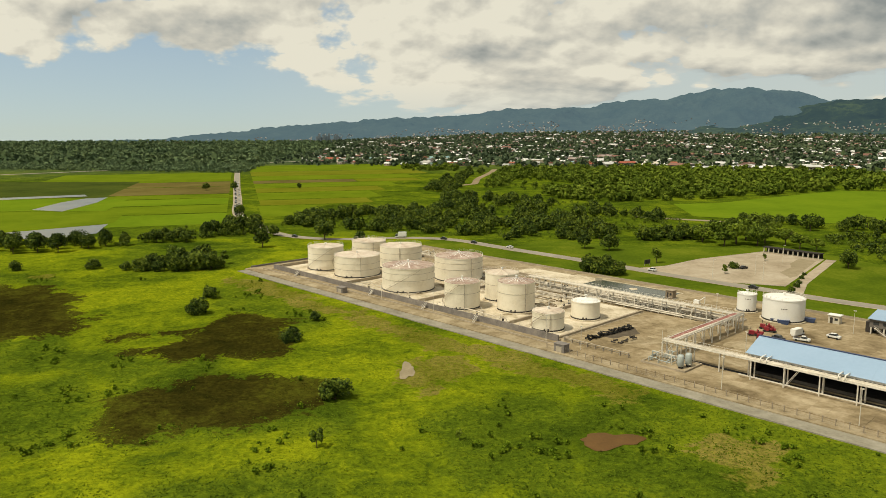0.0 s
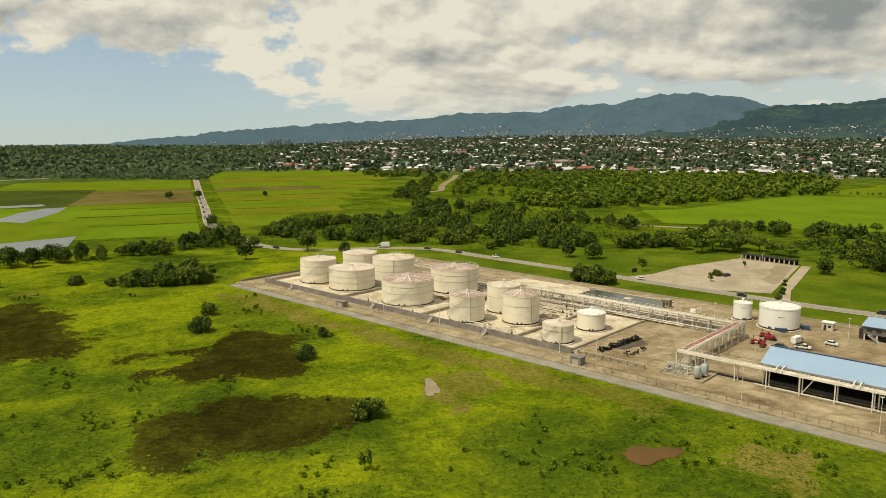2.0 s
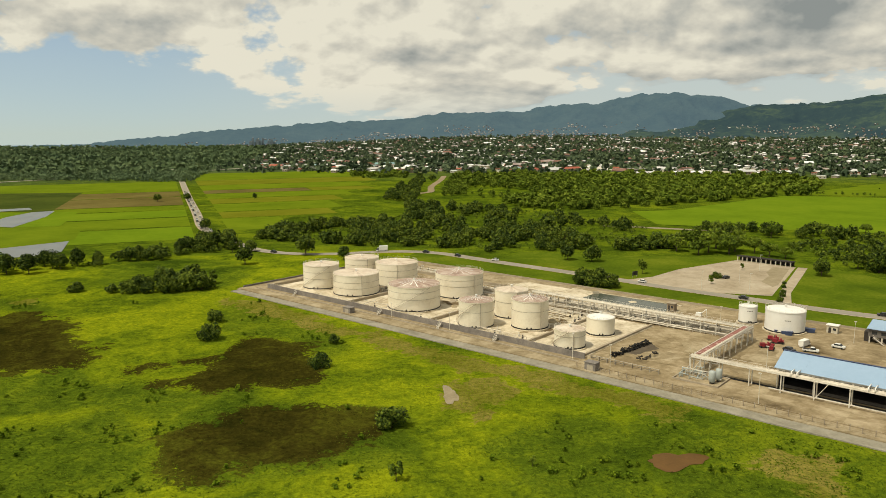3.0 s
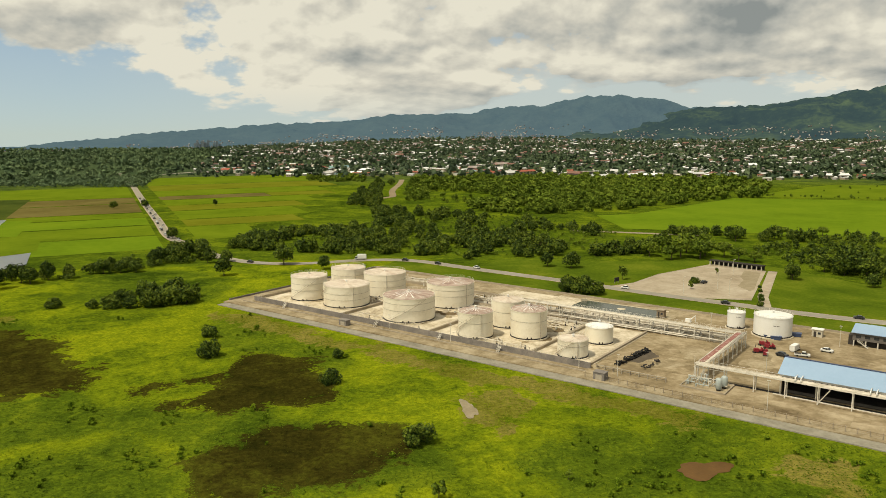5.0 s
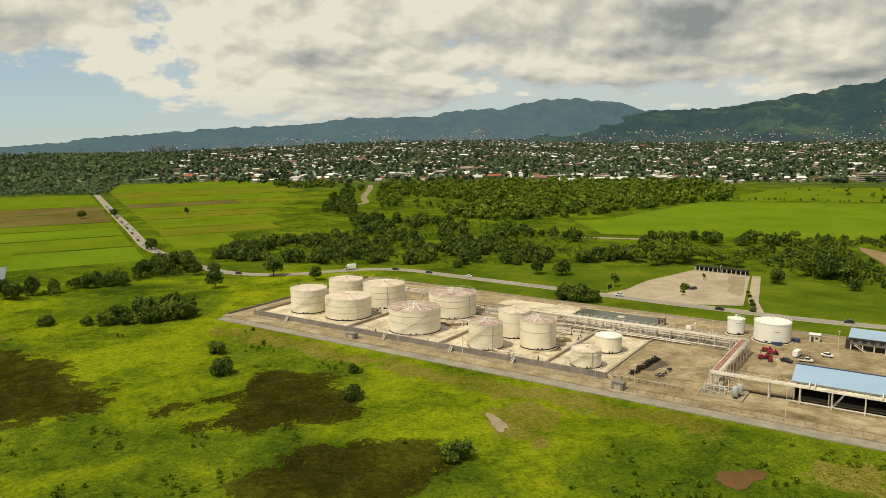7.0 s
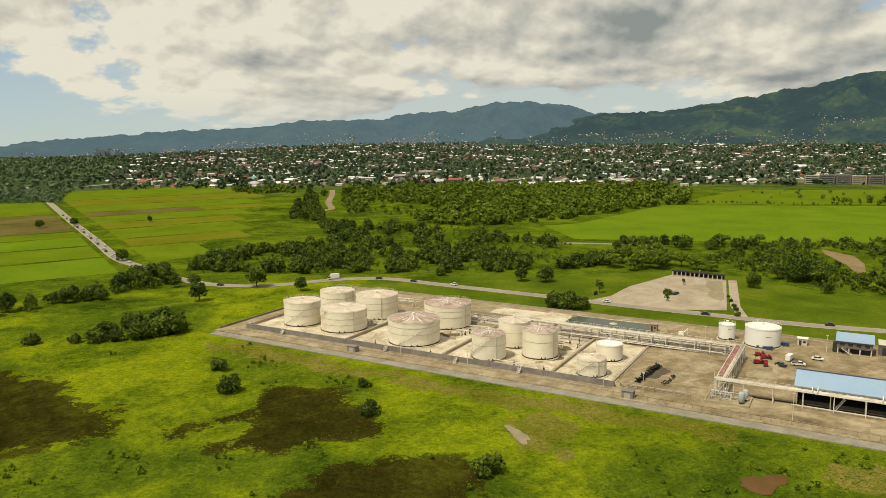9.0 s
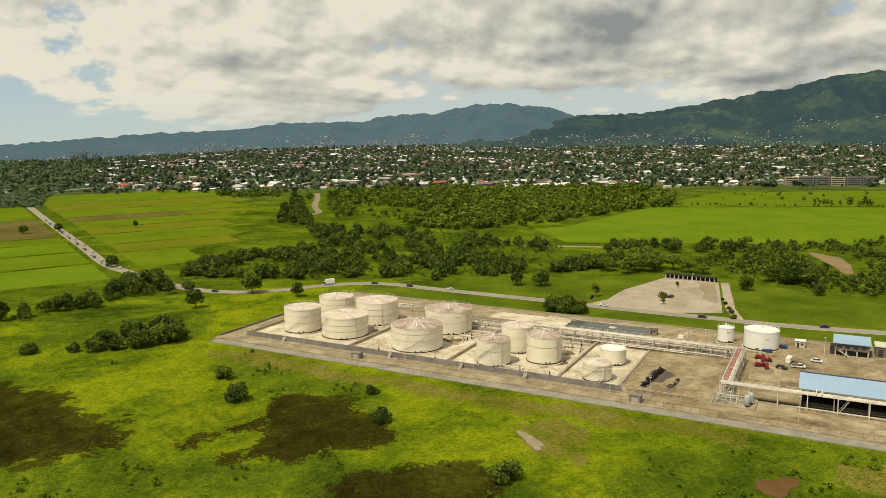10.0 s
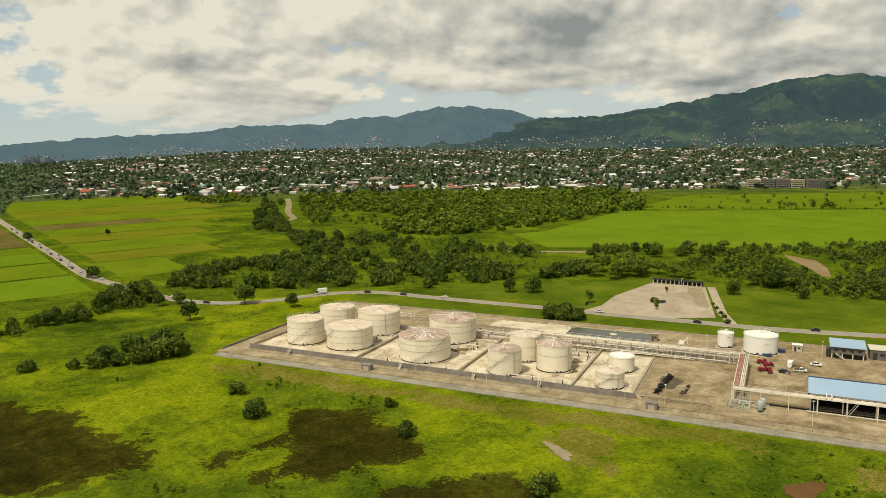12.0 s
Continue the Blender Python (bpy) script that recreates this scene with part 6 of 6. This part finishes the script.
# ---- grass tufts of the near meadow ----
def tufts(name, places, size, seed, material, label):
    """Small fans of blades, three sheets a tuft."""
    rng = np.random.RandomState(seed)
    n = len(places)
    out = []
    for k in range(3):
        g = rng.uniform(0, 6.283, n)
        w = size * rng.uniform(0.35, 0.8, n)
        h = size * rng.uniform(0.25, 0.6, n)
        lean = rng.uniform(0.5, 1.6, n) * h
        ax, ay = np.cos(g), np.sin(g)
        z = places[:, 2]
        p0 = np.stack([places[:, 0] - ay * w * 0.35, places[:, 1] + ax * w * 0.35, z], -1)
        p1 = np.stack([places[:, 0] + ay * w * 0.35, places[:, 1] - ax * w * 0.35, z], -1)
        p2 = np.stack([places[:, 0] + ay * w * 0.6 + ax * lean, places[:, 1] - ax * w * 0.6 + ay * lean, z + h], -1)
        p3 = np.stack([places[:, 0] - ay * w * 0.6 + ax * lean, places[:, 1] + ax * w * 0.6 + ay * lean, z + h * rng.uniform(0.7, 1.0, n)], -1)
        out.append(np.stack([p0, p1, p2, p3], 1))
    tagged(new(name, quads_mesh(name, np.concatenate(out), material)), label, "grass", kind="stuff")


def meadow_places(n, seed):
    rng = np.random.RandomState(seed)
    y = 112 + 260 * rng.uniform(0, 1, n) ** 1.35
    x = -60 + rng.uniform(-1, 1, n) * (60 + y * 0.62)
    u = (x + 102) * 0.6896 - (y - 363) * 0.7242
    v = (x + 102) * 0.7242 + (y - 363) * 0.6896
    keep = (v < -3.2) | (u < -6)
    pools = (np.hypot((x - 36.5) / 9, (y - 159.5) / 6) > 1) & (np.hypot((x + 12.5) / 4.6, (y - 209) / 9) > 1)
    x, y = x[keep & pools], y[keep & pools]
    near = np.clip((signed(x, y, [(-300, 90), (160, 90), (-110, 372), (-300, 372)]) + 4) / 30, 0, 1)
    z = near * (0.35 * ripple(x, y, 34, 3) + 0.14 * ripple(x, y, 9, 4)) - 0.1
    return np.stack([x, y, z], -1)


spots = meadow_places(120000, 3)
inbed = np.zeros(len(spots), bool)
stray = np.random.RandomState(8).uniform(-5, 4, len(spots))
for o in REED_BEDS:
    inbed |= signed(spots[:, 0], spots[:, 1], o) + 3.6 * ripple(spots[:, 0], spots[:, 1], 22, 7) + 2.0 * ripple(spots[:, 0], spots[:, 1], 9, 21) + stray > 0
clump = ripple(spots[:, 0], spots[:, 1], 16, 12) + np.random.RandomState(2).uniform(-0.6, 0.6, len(spots))
inlush = np.zeros(len(spots), bool)
for o in LUSH_AND_SHADED:
    inlush |= signed(spots[:, 0], spots[:, 1], o) + 3.6 * ripple(spots[:, 0], spots[:, 1], 22, 7) > 0
inlush &= ~inbed
tufts("meadow_grass", spots[~inbed & ~inlush & (clump > -0.35)], 0.36, 5, TUFT, "tall yellow-green meadow grass in tufts")
tufts("lush_grass", spots[inlush], 0.40, 8, LUSHTUFT, "dark green lush marsh grass in tufts, cloud shade coloured into one patch")
tufts("reeds", spots[inbed][::2], 0.36, 6, REED, "brown-green reeds of the marsh beds")
pick = np.random.RandomState(4).uniform(0, 1, len(spots))
weedy = ripple(spots[:, 0], spots[:, 1], 30, 33)
shrubby = spots[(inlush & (pick < 0.07) & (weedy > 0.35)) | (~inbed & ~inlush & (pick < 0.02) & (weedy > 1.0))]
woodland("low_shrubs", [tuple(p) for p in shrubby], 0.17, 99, 50, 1.6, LUSH_LEAF, "low leafy weeds among the meadow grass")


# ---- concrete slabs of the yard ----
def slabs(u0, u1, v0, v1, size):
    nu, nv = int((u1 - u0) / size), int((v1 - v0) / size)
    me = Shape().box(0, 0, -0.1, size - 0.07, size - 0.07, 0.1).mesh("slab", CONCRETE)
    for i in range(nu):
        for k in range(nv):
            ob = part("slab", me, CONCRETE, YARD)
            ob.location = (u0 + (i + 0.5) * size, v0 + (k + 0.5) * size, PAD + 0.006 + 0.004 * ((i * 7 + k * 3) % 4))


slabs(236, 326, 8.5, 22.0, 4.5)
slabs(187, 219, 19, 66, 6.0)
slabs(225, 325, 44, 96, 6.5)
